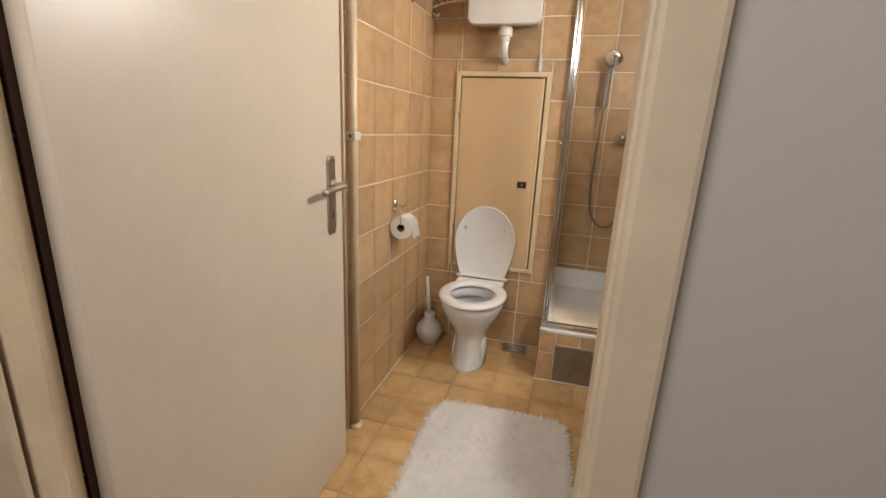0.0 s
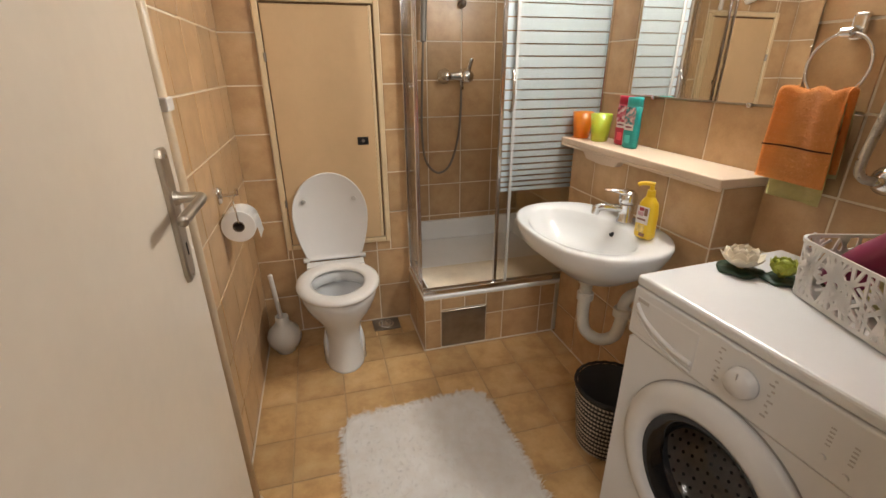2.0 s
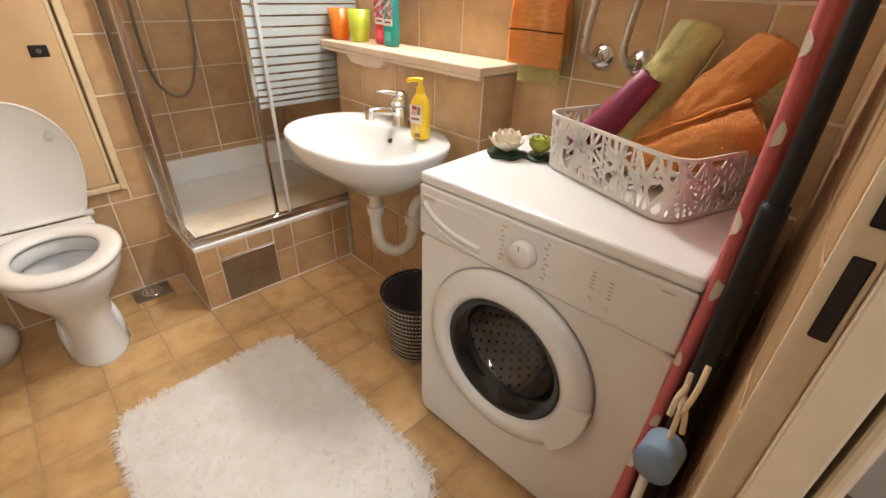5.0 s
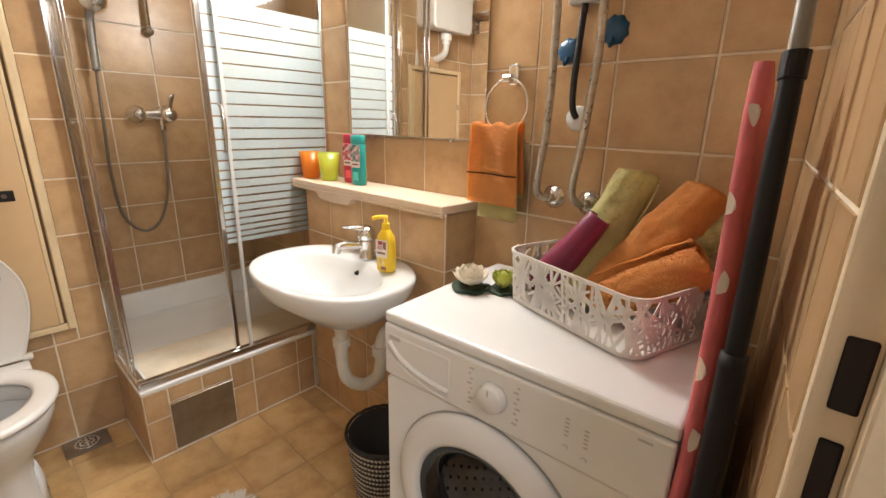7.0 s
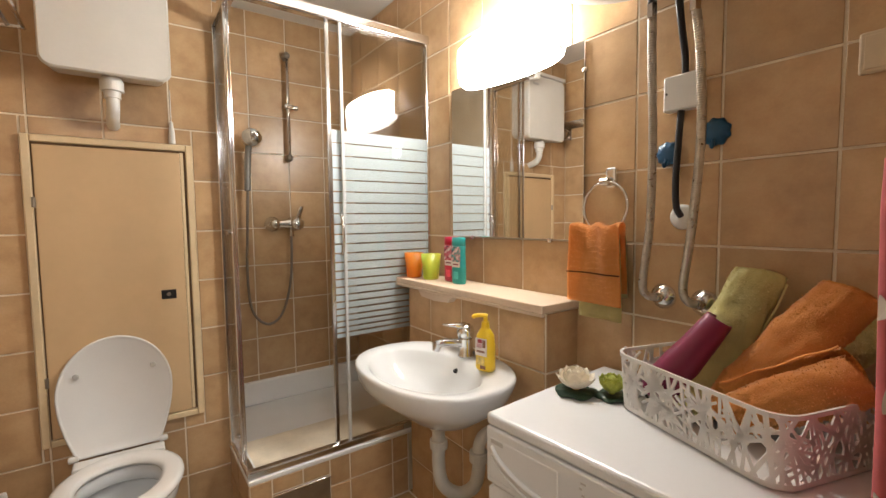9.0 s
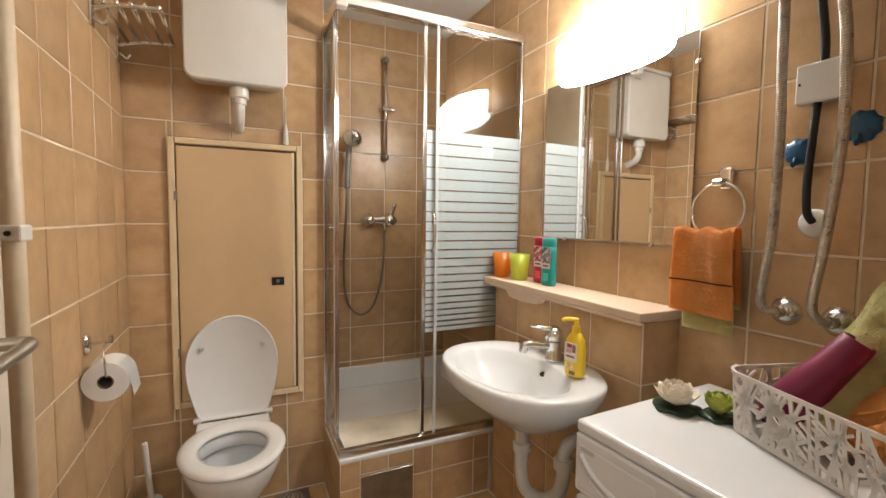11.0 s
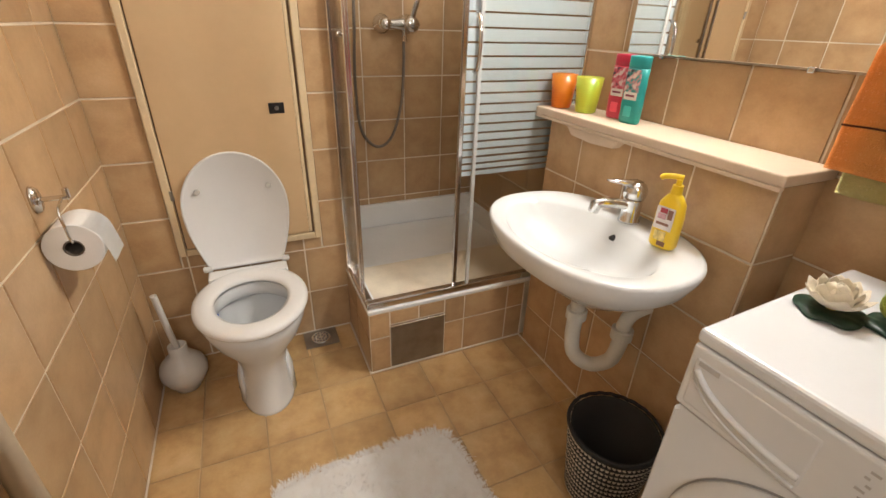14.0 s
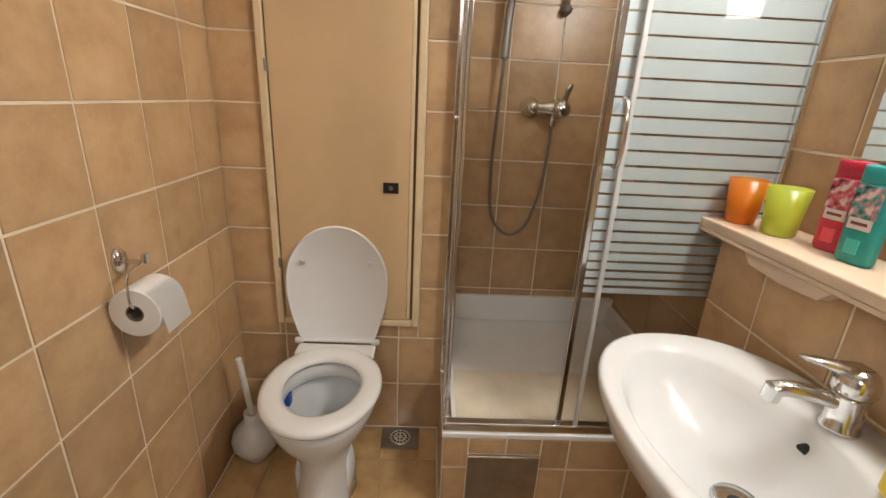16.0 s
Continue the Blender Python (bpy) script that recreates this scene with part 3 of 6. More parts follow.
def floor_drain():
    t = thing("floor_drain", "square steel floor drain with a round grate", "floor drain", (0.617, 1.936, 0.0))
    part("frame", box(-0.072, 0.072, -0.061, 0.061, 0.0015, 0.0055, 0.0015), STEEL, t)
    ring = part("grate", lathe([(0.001, 0.0072), (0.04, 0.0072), (0.042, 0.0057), (0.042, 0.005)], 32), CHROME, t)
    # the grate is closed: dark discs on it paint the shade of its openings
    for k in range(14):
        a, r = 2 * math.pi * k / 14, 0.030
        part("slot_shade", cylinder((r * math.cos(a), r * math.sin(a), 0.0068), (r * math.cos(a), r * math.sin(a), 0.0076), 0.0045, seg=8), DARK, ring)
    for k in range(6):
        a, r = 2 * math.pi * k / 6, 0.014
        part("slot_shade", cylinder((r * math.cos(a), r * math.sin(a), 0.0068), (r * math.cos(a), r * math.sin(a), 0.0076), 0.0042, seg=8), DARK, ring)


service_plate()
floor_drain()


# ---- access panel and cistern ----
def access_panel():
    t = thing("access_panel", "beige painted access door in a cream wooden frame", "access door", (0, SHAFT, 0), kind="structure")
    x0, x1, z0, z1 = 0.151, 0.674, 0.478, 1.610
    paint = worn("beige_panel_paint", (0.62, 0.435, 0.245), 0.45, vary=0.07, scale=4, fine=35, relief=0.12)
    trim = worn("cream_trim", (0.74, 0.59, 0.37), 0.45, vary=0.12, scale=8)
    for nm, b in (("frame_side", (x0, x0 + 0.025, -0.018, -0.0005, z0, z1)), ("frame_side", (x1 - 0.025, x1, -0.018, -0.0005, z0, z1)), ("frame_top", (x0 + 0.0255, x1 - 0.0255, -0.018, -0.0005, z1 - 0.025, z1)), ("frame_bottom", (x0 + 0.0255, x1 - 0.0255, -0.018, -0.0005, z0, z0 + 0.025))):
        part(nm, box(*b, 0.004), trim, t)
    # brown sheet behind the leaf, its dark tone painting the shade in the gap
    part("gap", box(x0 + 0.0255, x1 - 0.0255, -0.003, -0.0004, z0 + 0.0255, z1 - 0.0255), worn("brown_gap_shade", (0.20, 0.12, 0.06), 0.8), t)
    part("inner_frame", box(x1 - 0.046, x1 - 0.034, -0.011, -0.0031, z0 + 0.03, z1 - 0.03, 0.002), trim, t)
    leaf = part("panel_door", box(x0 + 0.030, x1 - 0.047, -0.013, -0.0031, z0 + 0.028, z1 - 0.034, 0.003), paint, t, "plain beige painted board")
    lock = part("lock_plate", box(0.540, 0.592, -0.0158, -0.0131, 0.985, 1.022, 0.0015), worn("black_plastic", (0.015, 0.013, 0.012), 0.4), leaf, "black lock plate")
    part("lock_barrel", cylinder((0.566, -0.0157, 1.004), (0.566, -0.019, 1.004), 0.008, seg=14), CHROME, leaf)
    for z in (1.372, 0.72):
        part("hinge", cylinder((x0 + 0.026, -0.016, z - 0.018), (x0 + 0.026, -0.016, z + 0.018), 0.006, seg=10), STEEL, t)


def cistern():
    t = thing("cistern", "white plastic wall cistern with a bent flush pipe", "cistern", (0.4155, SHAFT, 1.815))
    def ring(y, w, z0, z1, r):
        pts = []
        for cx, cz, a0 in ((w - r, z1 - r, 0), (-w + r, z1 - r, 90), (-w + r, z0 + r, 180), (w - r, z0 + r, 270)):
            pts += [(cx + r * math.cos(math.radians(a0 + 15 * k)), y, cz + r * math.sin(math.radians(a0 + 15 * k))) for k in range(7)]
        return pts
    part("tank", loft([ring(-0.003, 0.176, 0.02, 0.40, 0.035), ring(-0.10, 0.182, 0.008, 0.405, 0.035), ring(-0.15, 0.187, 0.0, 0.41, 0.036), ring(-0.160, 0.181, 0.006, 0.404, 0.034)]), PLASTIC, t)
    part("lid", box(-0.192, 0.192, -0.166, -0.003, 0.411, 0.435, 0.008), PLASTIC, t)
    part("badge", box(0.095, 0.15, -0.1625, -0.1598, 0.345, 0.358, 0.002), worn("grey_badge", (0.5, 0.5, 0.5), 0.4), t, "small grey maker's badge")
    x = 0.005
    part("union_nut", lathe([(0.032, -0.045), (0.036, -0.043), (0.036, -0.012), (0.03, 0.004)], 28, m=Matrix.Translation((x, -0.095, 0))), PLASTIC, t, smooth=False)
    part("collar", lathe([(0.024, -0.07), (0.026, -0.068), (0.026, -0.046), (0.022, -0.044)], 28, m=Matrix.Translation((x, -0.095, 0))), PLASTIC, t)
    part("flush_pipe", tube([(x, -0.095, -0.06), (x, -0.095, -0.095), (x - 0.002, -0.075, -0.125), (x - 0.004, -0.035, -0.142), (x - 0.004, -0.005, -0.150)], 0.021, 20), PLASTIC, t, smooth=True)


def pull_handle():
    t = thing("flush_handle", "small white plastic pull handle hanging on the tiled wall", "pull handle", (0.605, SHAFT - 0.012, 1.612))
    part("grip", lathe([(0.010, 0.0), (0.0125, 0.004), (0.0105, 0.05), (0.006, 0.082), (0.004, 0.09)], 18), PLASTIC, t, smooth=True)
    part("cord", cylinder((0, 0, 0.088), (0, 0.0, 0.212), 0.0015, seg=8), PLASTIC, t)


access_panel()
cistern()
pull_handle()


# ---- toilet ----
def toilet():
    t = thing("toilet", "white ceramic toilet with raised lid", "toilet", (0.378, 0, 0))
    cy = 1.715
    outer = [egg(0, 1.70, 0.094, 0.22, 0.148, 0.0), egg(0, 1.70, 0.092, 0.22, 0.142, 0.012), egg(0, 1.71, 0.083, 0.21, 0.13, 0.08), egg(0, 1.72, 0.082, 0.20, 0.135, 0.17), egg(0, 1.725, 0.105, 0.19, 0.165, 0.235), egg(0, 1.72, 0.150, 0.19, 0.205, 0.30), egg(0, cy, 0.172, 0.20, 0.222, 0.355), egg(0, cy, 0.176, 0.205, 0.227, 0.388), egg(0, cy, 0.172, 0.20, 0.222, 0.396)]
    inner = [egg(0, cy, 0.138, 0.150, 0.176, 0.394), egg(0, cy, 0.128, 0.138, 0.166, 0.385), egg(0, cy, 0.128, 0.138, 0.166, 0.343), egg(0, cy, 0.132, 0.142, 0.170, 0.338), egg(0, cy, 0.150, 0.166, 0.192, 0.344), egg(0, cy, 0.152, 0.168, 0.194, 0.335), egg(0, cy + 0.005, 0.134, 0.155, 0.178, 0.285), egg(0, cy + 0.01, 0.118, 0.14, 0.155, 0.25), egg(0, cy + 0.02, 0.085, 0.11, 0.11, 0.18), egg(0, cy + 0.03, 0.055, 0.065, 0.07, 0.12)]
    body = part("bowl", loft(outer + inner), CERAMIC, t, smooth=True)
    water = material("still_water", (0.50, 0.52, 0.53), 0.03)
    part("water", loft([egg(0, cy + 0.022, 0.076, 0.096, 0.10, 0.168), egg(0, cy + 0.022, 0.076, 0.096, 0.10, 0.170)]), water, body)
    for sx in (-1, 1):
        part("fixing_lug", loft([egg(sx * 0.083, 1.70, 0.018, 0.06, 0.05, 0.001), egg(sx * 0.083, 1.70, 0.016, 0.055, 0.045, 0.10), egg(sx * 0.078, 1.71, 0.010, 0.035, 0.03, 0.15)]), CERAMIC, t, smooth=True)
        # dark plugs paint the shade of fixing holes; the lugs stay solid
        for y, z, out in ((1.690, 0.112, 0.0945), (1.690, 0.050, 0.1005)):
            part("screw_hole_shade", cylinder((sx * 0.080, y, z), (sx * out, y, z), 0.0055, seg=12), DARK, t, "dark disc painting the shade of a fixing hole")
    part("back_spout", box(-0.10, 0.10, 1.90, SHAFT - 0.004, 0.20, 0.385, 0.03, 4), CERAMIC, t)
    seat = loft([egg(0, cy, 0.140, 0.150, 0.178, 0.398), egg(0, cy, 0.186, 0.215, 0.236, 0.398), egg(0, cy, 0.190, 0.219, 0.240, 0.406), egg(0, cy, 0.187, 0.216, 0.237, 0.417), egg(0, cy, 0.172, 0.20, 0.222, 0.423), egg(0, cy, 0.135, 0.148, 0.172, 0.421), egg(0, cy, 0.120, 0.128, 0.155, 0.412), egg(0, cy, 0.122, 0.130, 0.157, 0.400), egg(0, cy, 0.140, 0.150, 0.178, 0.398)], cap0=False, cap1=False)
    SEAT = worn("white_seat_plastic", (0.80, 0.79, 0.77), 0.22, vary=0.03, relief=0.0)
    part("seat", seat, SEAT, t, smooth=True)
    part("seat_back", box(-0.142, 0.142, 1.875, 1.946, 0.399, 0.4205, 0.008, 3), SEAT, t)
    # the lid leans a little back against the panel
    def lid_ring(s, off):
        side = [(0.132 + 0.050 * math.sin(math.pi / 2 * min(1, k / 9)), 0.012 + 0.232 * k / 9) for k in range(10)]
        top = [(0.182 * math.cos(math.pi / 2 * k / 12), 0.244 + 0.208 * math.sin(math.pi / 2 * k / 12)) for k in range(1, 13)]
        half = side + top
        pts = [(x, z) for x, z in half] + [(-x, z) for x, z in reversed(half[:-1])]
        return [(x * s, off, 0.23 + (z - 0.23) * s) for x, z in pts]
    bm = loft([lid_ring(0.97, 0.010), lid_ring(1.0, 0.004), lid_ring(1.0, -0.006), lid_ring(0.985, -0.010), lid_ring(0.955, -0.006), lid_ring(0.945, -0.004)])
    bm.transform(Matrix.Translation((0, 1.950, 0.412)) @ pose(0, 0, 0, -4.5, 0, 0))
    lid = part("lid", bm, worn("white_lid_plastic", (0.78, 0.78, 0.77), 0.25, vary=0.03, relief=0.0), t, "raised white plastic lid", True)
    for sx in (-1, 1):
        m = Matrix.Translation((0, 1.950, 0.412)) @ pose(0, 0, 0, -4.5, 0, 0)
        a, b = m @ Vector((sx * 0.119, -0.004, 0.318)), m @ Vector((sx * 0.119, -0.016, 0.318))
        part("buffer", cylinder(a, b, 0.011, 0.009, 16, bevel=0.002), worn("rubber_grey", (0.55, 0.54, 0.51), 0.5), lid, "grey rubber buffer")
        part("hinge", cylinder((sx * 0.125, 1.945, 0.43), (sx * 0.155, 1.945, 0.43), 0.012, seg=16, bevel=0.003), PLASTIC, t)
    part("rim_block", box(-0.138, -0.118, cy + 0.02, cy + 0.05, 0.30, 0.345, 0.004), worn("blue_block", (0.02, 0.10, 0.45), 0.4), t, "blue rim freshener")


toilet()


def toilet_brush():
    t = thing("toilet_brush", "white plastic toilet brush in a round holder", "toilet brush", (0.092, 1.830, 0.003))
    t.scale = (1.1, 1.1, 1.08)
    part("holder", lathe([(0.040, 0.0), (0.042, 0.014), (0.056, 0.028), (0.072, 0.058), (0.075, 0.080), (0.067, 0.108), (0.043, 0.136), (0.029, 0.150), (0.029, 0.182), (0.025, 0.184), (0.023, 0.175)], 36), PLASTIC, t, smooth=True)
    part("handle", tube([(0, 0, 0.16), (-0.006, -0.010, 0.24), (-0.013, -0.020, 0.36), (-0.015, -0.024, 0.395), (-0.0155, -0.025, 0.402)], 0.0098, 12), PLASTIC, t, smooth=True)


toilet_brush()


def roll_holder():
    t = thing("toilet_roll_holder", "chrome wall holder for toilet paper", "roll holder", (0, 1.450, 0.918))
    part("wall_plate", lathe([(0.001, 0.014), (0.017, 0.012), (0.021, 0.004), (0.021, 0.0)], 24, m=Matrix.Translation((0.003, 0, 0)) @ Matrix.Diagonal((1, 1, 1.5, 1)) @ pose(0, 0, 0, 0, 90, 0)), CHROME, t, smooth=True)
    part("arm", tube([(0.012, 0, 0), (0.05, 0.0, 0.0), (0.066, 0.0, 0.002)], 0.006, 12), CHROME, t)
    part("hook_end", box(0.060, 0.070, -0.008, 0.008, -0.004, 0.022, 0.003), CHROME, t)
    part("wire", tube([(0.055, -0.004, 0.0), (0.058, -0.055, -0.012), (0.064, -0.072, -0.04), (0.066, -0.072, -0.075), (0.066, -0.05, -0.085), (0.066, 0.05, -0.085)], 0.003, 8), CHROME, t)
    paper = worn("toilet_paper", (0.82, 0.81, 0.79), 0.95, vary=0.04, scale=10, fine=120, relief=0.3)
    r = thing("toilet_roll", "white toilet paper roll with a loose end", "toilet roll", (0.062, 1.438, 0.819))
    m = pose(0, 0, 0, 90, 0, 0)
    part("paper", lathe([(0.020, -0.05), (0.055, -0.05), (0.0565, -0.048), (0.0565, 0.048), (0.055, 0.05), (0.020, 0.05), (0.020, -0.05)], 44, m=m, cap=False), paper, r)
    part("core", lathe([(0.0195, -0.0495), (0.0195, 0.0495), (0.0165, 0.0495), (0.0165, -0.0495), (0.0195, -0.0495)], 24, m=m, cap=False), worn("grey_card", (0.16, 0.13, 0.10), 0.9), r, "grey cardboard core")
    flap = []
    for k in range(8):
        a = math.radians(60 - 9 * k) if k < 6 else None
        flap.append((0.0575 * math.cos(a), 0.0575 * math.sin(a)) if a is not None else (0.058 + 0.004 * (k - 5), 0.008 - 0.028 * (k - 5)))
    bm = bmesh.new()
    lo = [bm.verts.new((x, -0.048, z)) for x, z in flap]
    hi = [bm.verts.new((x, 0.048, z)) for x, z in flap]
    for k in range(7):
        bm.faces.new((lo[k], lo[k + 1], hi[k + 1], hi[k]))
    bmesh.ops.solidify(bm, geom=bm.faces[:], thickness=0.0006)
    part("loose_sheet", bm, paper, r, smooth=False)


roll_holder()


def towel_rack():
    t = thing("towel_rack", "chrome towel rack high on the tiled wall", "towel rack", (0, 1.79, 1.93))
    for y in (-0.165, 0.165):
        part("wall_plate", box(0.003, 0.012, y - 0.018, y + 0.018, -0.06, 0.03, 0.004), CHROME, t)
        part("bracket", tube([(0.01, y, 0.0), (0.08, y, 0.02), (0.19, y, 0.03)], 0.007, 10), CHROME, t, smooth=True)
        part("hook", tube([(0.012, y, -0.03), (0.035, y, -0.045), (0.045, y, -0.03)], 0.006, 10), CHROME, t, smooth=True)
    for k in range(5):
        x = 0.035 + 0.038 * k
        part("rail", cylinder((x, -0.18, 0.022 + 0.05 * x), (x, 0.18, 0.022 + 0.05 * x), 0.0065, seg=12), CHROME, t, smooth=True)


towel_rack()


def wall_pipe():
    t = thing("heating_pipe", "cream painted vertical pipe on the tiled wall", "pipe", (0.034, 0.952, 0))
    part("pipe", cylinder((0, 0, 0.012), (0, 0, CEIL - 0.002), 0.0195, seg=20), FRAME_PAINT, t, smooth=True)
    part("thin_pipe", cylinder((-0.018, -0.038, 0.012), (-0.018, -0.038, CEIL - 0.002), 0.007, seg=14), FRAME_PAINT, t, smooth=True)
    part("foot", lathe([(0.030, 0.003), (0.030, 0.012), (0.022, 0.022), (0.020, 0.024)], 20), FRAME_PAINT, t)
    c = part("clip", box(-0.031, 0.023, -0.025, 0.025, 1.240, 1.270, 0.004), PLASTIC, t, "white pipe clip")
    part("screw", cylinder((0.004, -0.0245, 1.255), (0.004, -0.0285, 1.255), 0.005, seg=10), DARK, c)


wall_pipe()


# ---- wash basin ----
def basin_ring(s, z, n=64, shift=0.0):
    """The basin's plan: an oval, cut straight where it meets the boxed wall."""
    pts = []
    for k in range(n):
        u = 2 * math.pi * k / n
        c, sn = math.cos(u), math.sin(u)
        x = math.copysign(abs(c) ** 0.88, c) * (0.225 if c < 0 else 0.235) * s
        y = math.copysign(abs(sn) ** 0.88, sn) * 0.315 * s
        pts.append((min(1.255 + x + shift, PIER_X - 0.0035), 1.105 + y, z))
    return pts


def wash_basin():
    t = thing("wash_basin", "white ceramic oval wash basin hung on the boxed wall", "wash basin")
    def bowl(rx, ry, z, cx=1.225, cy=1.11, n=64):
        return [(cx + rx * math.cos(2 * math.pi * k / n), cy + ry * math.sin(2 * math.pi * k / n), z) for k in range(n)]
    rings = [basin_ring(0.36, 0.612, shift=0.03), basin_ring(0.52, 0.636, shift=0.03), basin_ring(0.75, 0.688, shift=0.02), basin_ring(0.92, 0.735), basin_ring(0.985, 0.775), basin_ring(1.0, 0.792), basin_ring(0.99, 0.800), basin_ring(0.965, 0.802),
             bowl(0.165, 0.255, 0.797), bowl(0.155, 0.245, 0.788), bowl(0.140, 0.225, 0.758), bowl(0.115, 0.180, 0.715), bowl(0.075, 0.105, 0.682, 1.232, 1.092), bowl(0.025, 0.025, 0.670, 1.238, 1.066)]
    body = part("bowl", loft(rings), CERAMIC, t, smooth=True)
    part("waste", lathe([(0.001, 0.0), (0.024, 0.0005), (0.037, 0.004), (0.040, 0.0)], 28, m=Matrix.Translation((1.238, 1.064, 0.6775))), CHROME, body, "chrome waste", True)
    # waste and overflow are not pierced; dark discs paint the shade inside them
    part("waste_hole_shade", cylinder((1.238, 1.064, 0.6765), (1.238, 1.064, 0.6788), 0.014, seg=20), DARK, body)
    part("overflow", cylinder((1.374, 1.105, 0.757), (1.3585, 1.105, 0.753), 0.0095, seg=18), DARK, body, "dark disc painting the shade of the overflow hole")
    return t


def basin_trap():
    t = thing("basin_trap", "white plastic waste trap under the basin", "drain trap")
    old = worn("aged_white_plastic", (0.72, 0.69, 0.62), 0.45, vary=0.10, scale=10)
    x, y = 1.285, 1.105
    part("inlet", cylinder((x, y, 0.604), (x, y, 0.53), 0.022, seg=22), old, t, smooth=False)
    for z in (0.585, 0.515):
        part("nut", lathe([(0.026, -0.016), (0.031, -0.014), (0.031, 0.014), (0.026, 0.016)], 18, m=Matrix.Translation((x, y, z))), old, t)
    part("bend", tube([(x, y, 0.525), (x, y, 0.43), (x + 0.012, y - 0.012, 0.365), (x + 0.055, y - 0.045, 0.335), (x + 0.095, y - 0.078, 0.365), (x + 0.105, y - 0.09, 0.43), (x + 0.105, y - 0.09, 0.47)], 0.023, 20), old, t, smooth=True)
    part("nut", lathe([(0.026, -0.018), (0.032, -0.016), (0.032, 0.016), (0.026, 0.018)], 18, m=Matrix.Translation((x + 0.105, y - 0.09, 0.475))), old, t)
    part("outlet", tube([(x + 0.105, y - 0.09, 0.47), (x + 0.107, y - 0.09, 0.51), (x + 0.13, y - 0.09, 0.54), (PIER_X - 0.004, y - 0.09, 0.55)], 0.021, 18), old, t, smooth=True)
    brass = worn("old_brass", (0.22, 0.13, 0.06), 0.45, 0.9, vary=0.3)
    v = thing("angle_valve", "small tarnished brass valve under the basin", "valve")
    part("stem", cylinder((PIER_X - 0.004, 1.145, 0.56), (1.40, 1.145, 0.56), 0.010, seg=14), brass, v)
    part("body", cylinder((1.405, 1.145, 0.545), (1.405, 1.145, 0.59), 0.012, seg=14, bevel=0.003), CHROME, v)
    part("wheel", cylinder((1.40, 1.145, 0.56), (1.372, 1.145, 0.56), 0.015, seg=10, bevel=0.003), brass, v)
    part("riser", tube([(1.405, 1.145, 0.585), (1.40, 1.14, 0.62), (1.40, 1.135, 0.655)], 0.005, 10), CHROME, v, smooth=True)


def basin_tap():
    t = thing("basin_tap", "chrome single lever tap on the basin rim", "tap", (1.412, 1.108, 0.801))
    t.scale = (1.1, 1.1, 1.05)
    part("base", lathe([(0.027, 0.0), (0.027, 0.005), (0.0235, 0.010), (0.0235, 0.060), (0.0245, 0.064)], 28), CHROME, t, smooth=True)
    part("spout", tube([(0.0, 0, 0.042), (-0.040, 0.010, 0.052), (-0.080, 0.020, 0.056), (-0.098, 0.025, 0.050)], 0.0135, 18), CHROME, t, smooth=True)
    part("aerator", cylinder((-0.096, 0.0245, 0.058), (-0.101, 0.026, 0.030), 0.0150, 0.0135, 18, bevel=0.002), CHROME, t)
    part("head", lathe([(0.0245, 0.065), (0.0285, 0.072), (0.0290, 0.090), (0.024, 0.104), (0.014, 0.111), (0.001, 0.113)], 28), CHROME, t, "domed lever head", True)
    part("lever", loft([[(0.010, -0.017, 0.098), (0.010, 0.017, 0.098), (0.008, 0.012, 0.114), (0.008, -0.012, 0.114)], [(-0.026, -0.012, 0.100), (-0.026, 0.018, 0.100), (-0.024, 0.014, 0.116), (-0.024, -0.008, 0.116)], [(-0.056, -0.001, 0.110), (-0.056, 0.021, 0.110), (-0.055, 0.019, 0.119), (-0.055, 0.002, 0.119)], [(-0.078, 0.008, 0.115), (-0.078, 0.024, 0.115), (-0.078, 0.023, 0.119), (-0.078, 0.009, 0.119)]]), CHROME, t, smooth=True)


wash_basin()
basin_trap()
basin_tap()
YELLOW = worn("yellow_plastic", (0.90, 0.62, 0.03), 0.3, vary=0.06, relief=0.0)
PAPERY = worn("label_white", (0.78, 0.72, 0.68), 0.5, vary=0.1, scale=40)


def flat_ring(rx, ry, z, n=32, p=2.6):
    return [(math.copysign(abs(math.cos(u)) ** (2 / p), math.cos(u)) * rx, math.copysign(abs(math.sin(u)) ** (2 / p), math.sin(u)) * ry, z) for u in (2 * math.pi * k / n for k in range(n))]


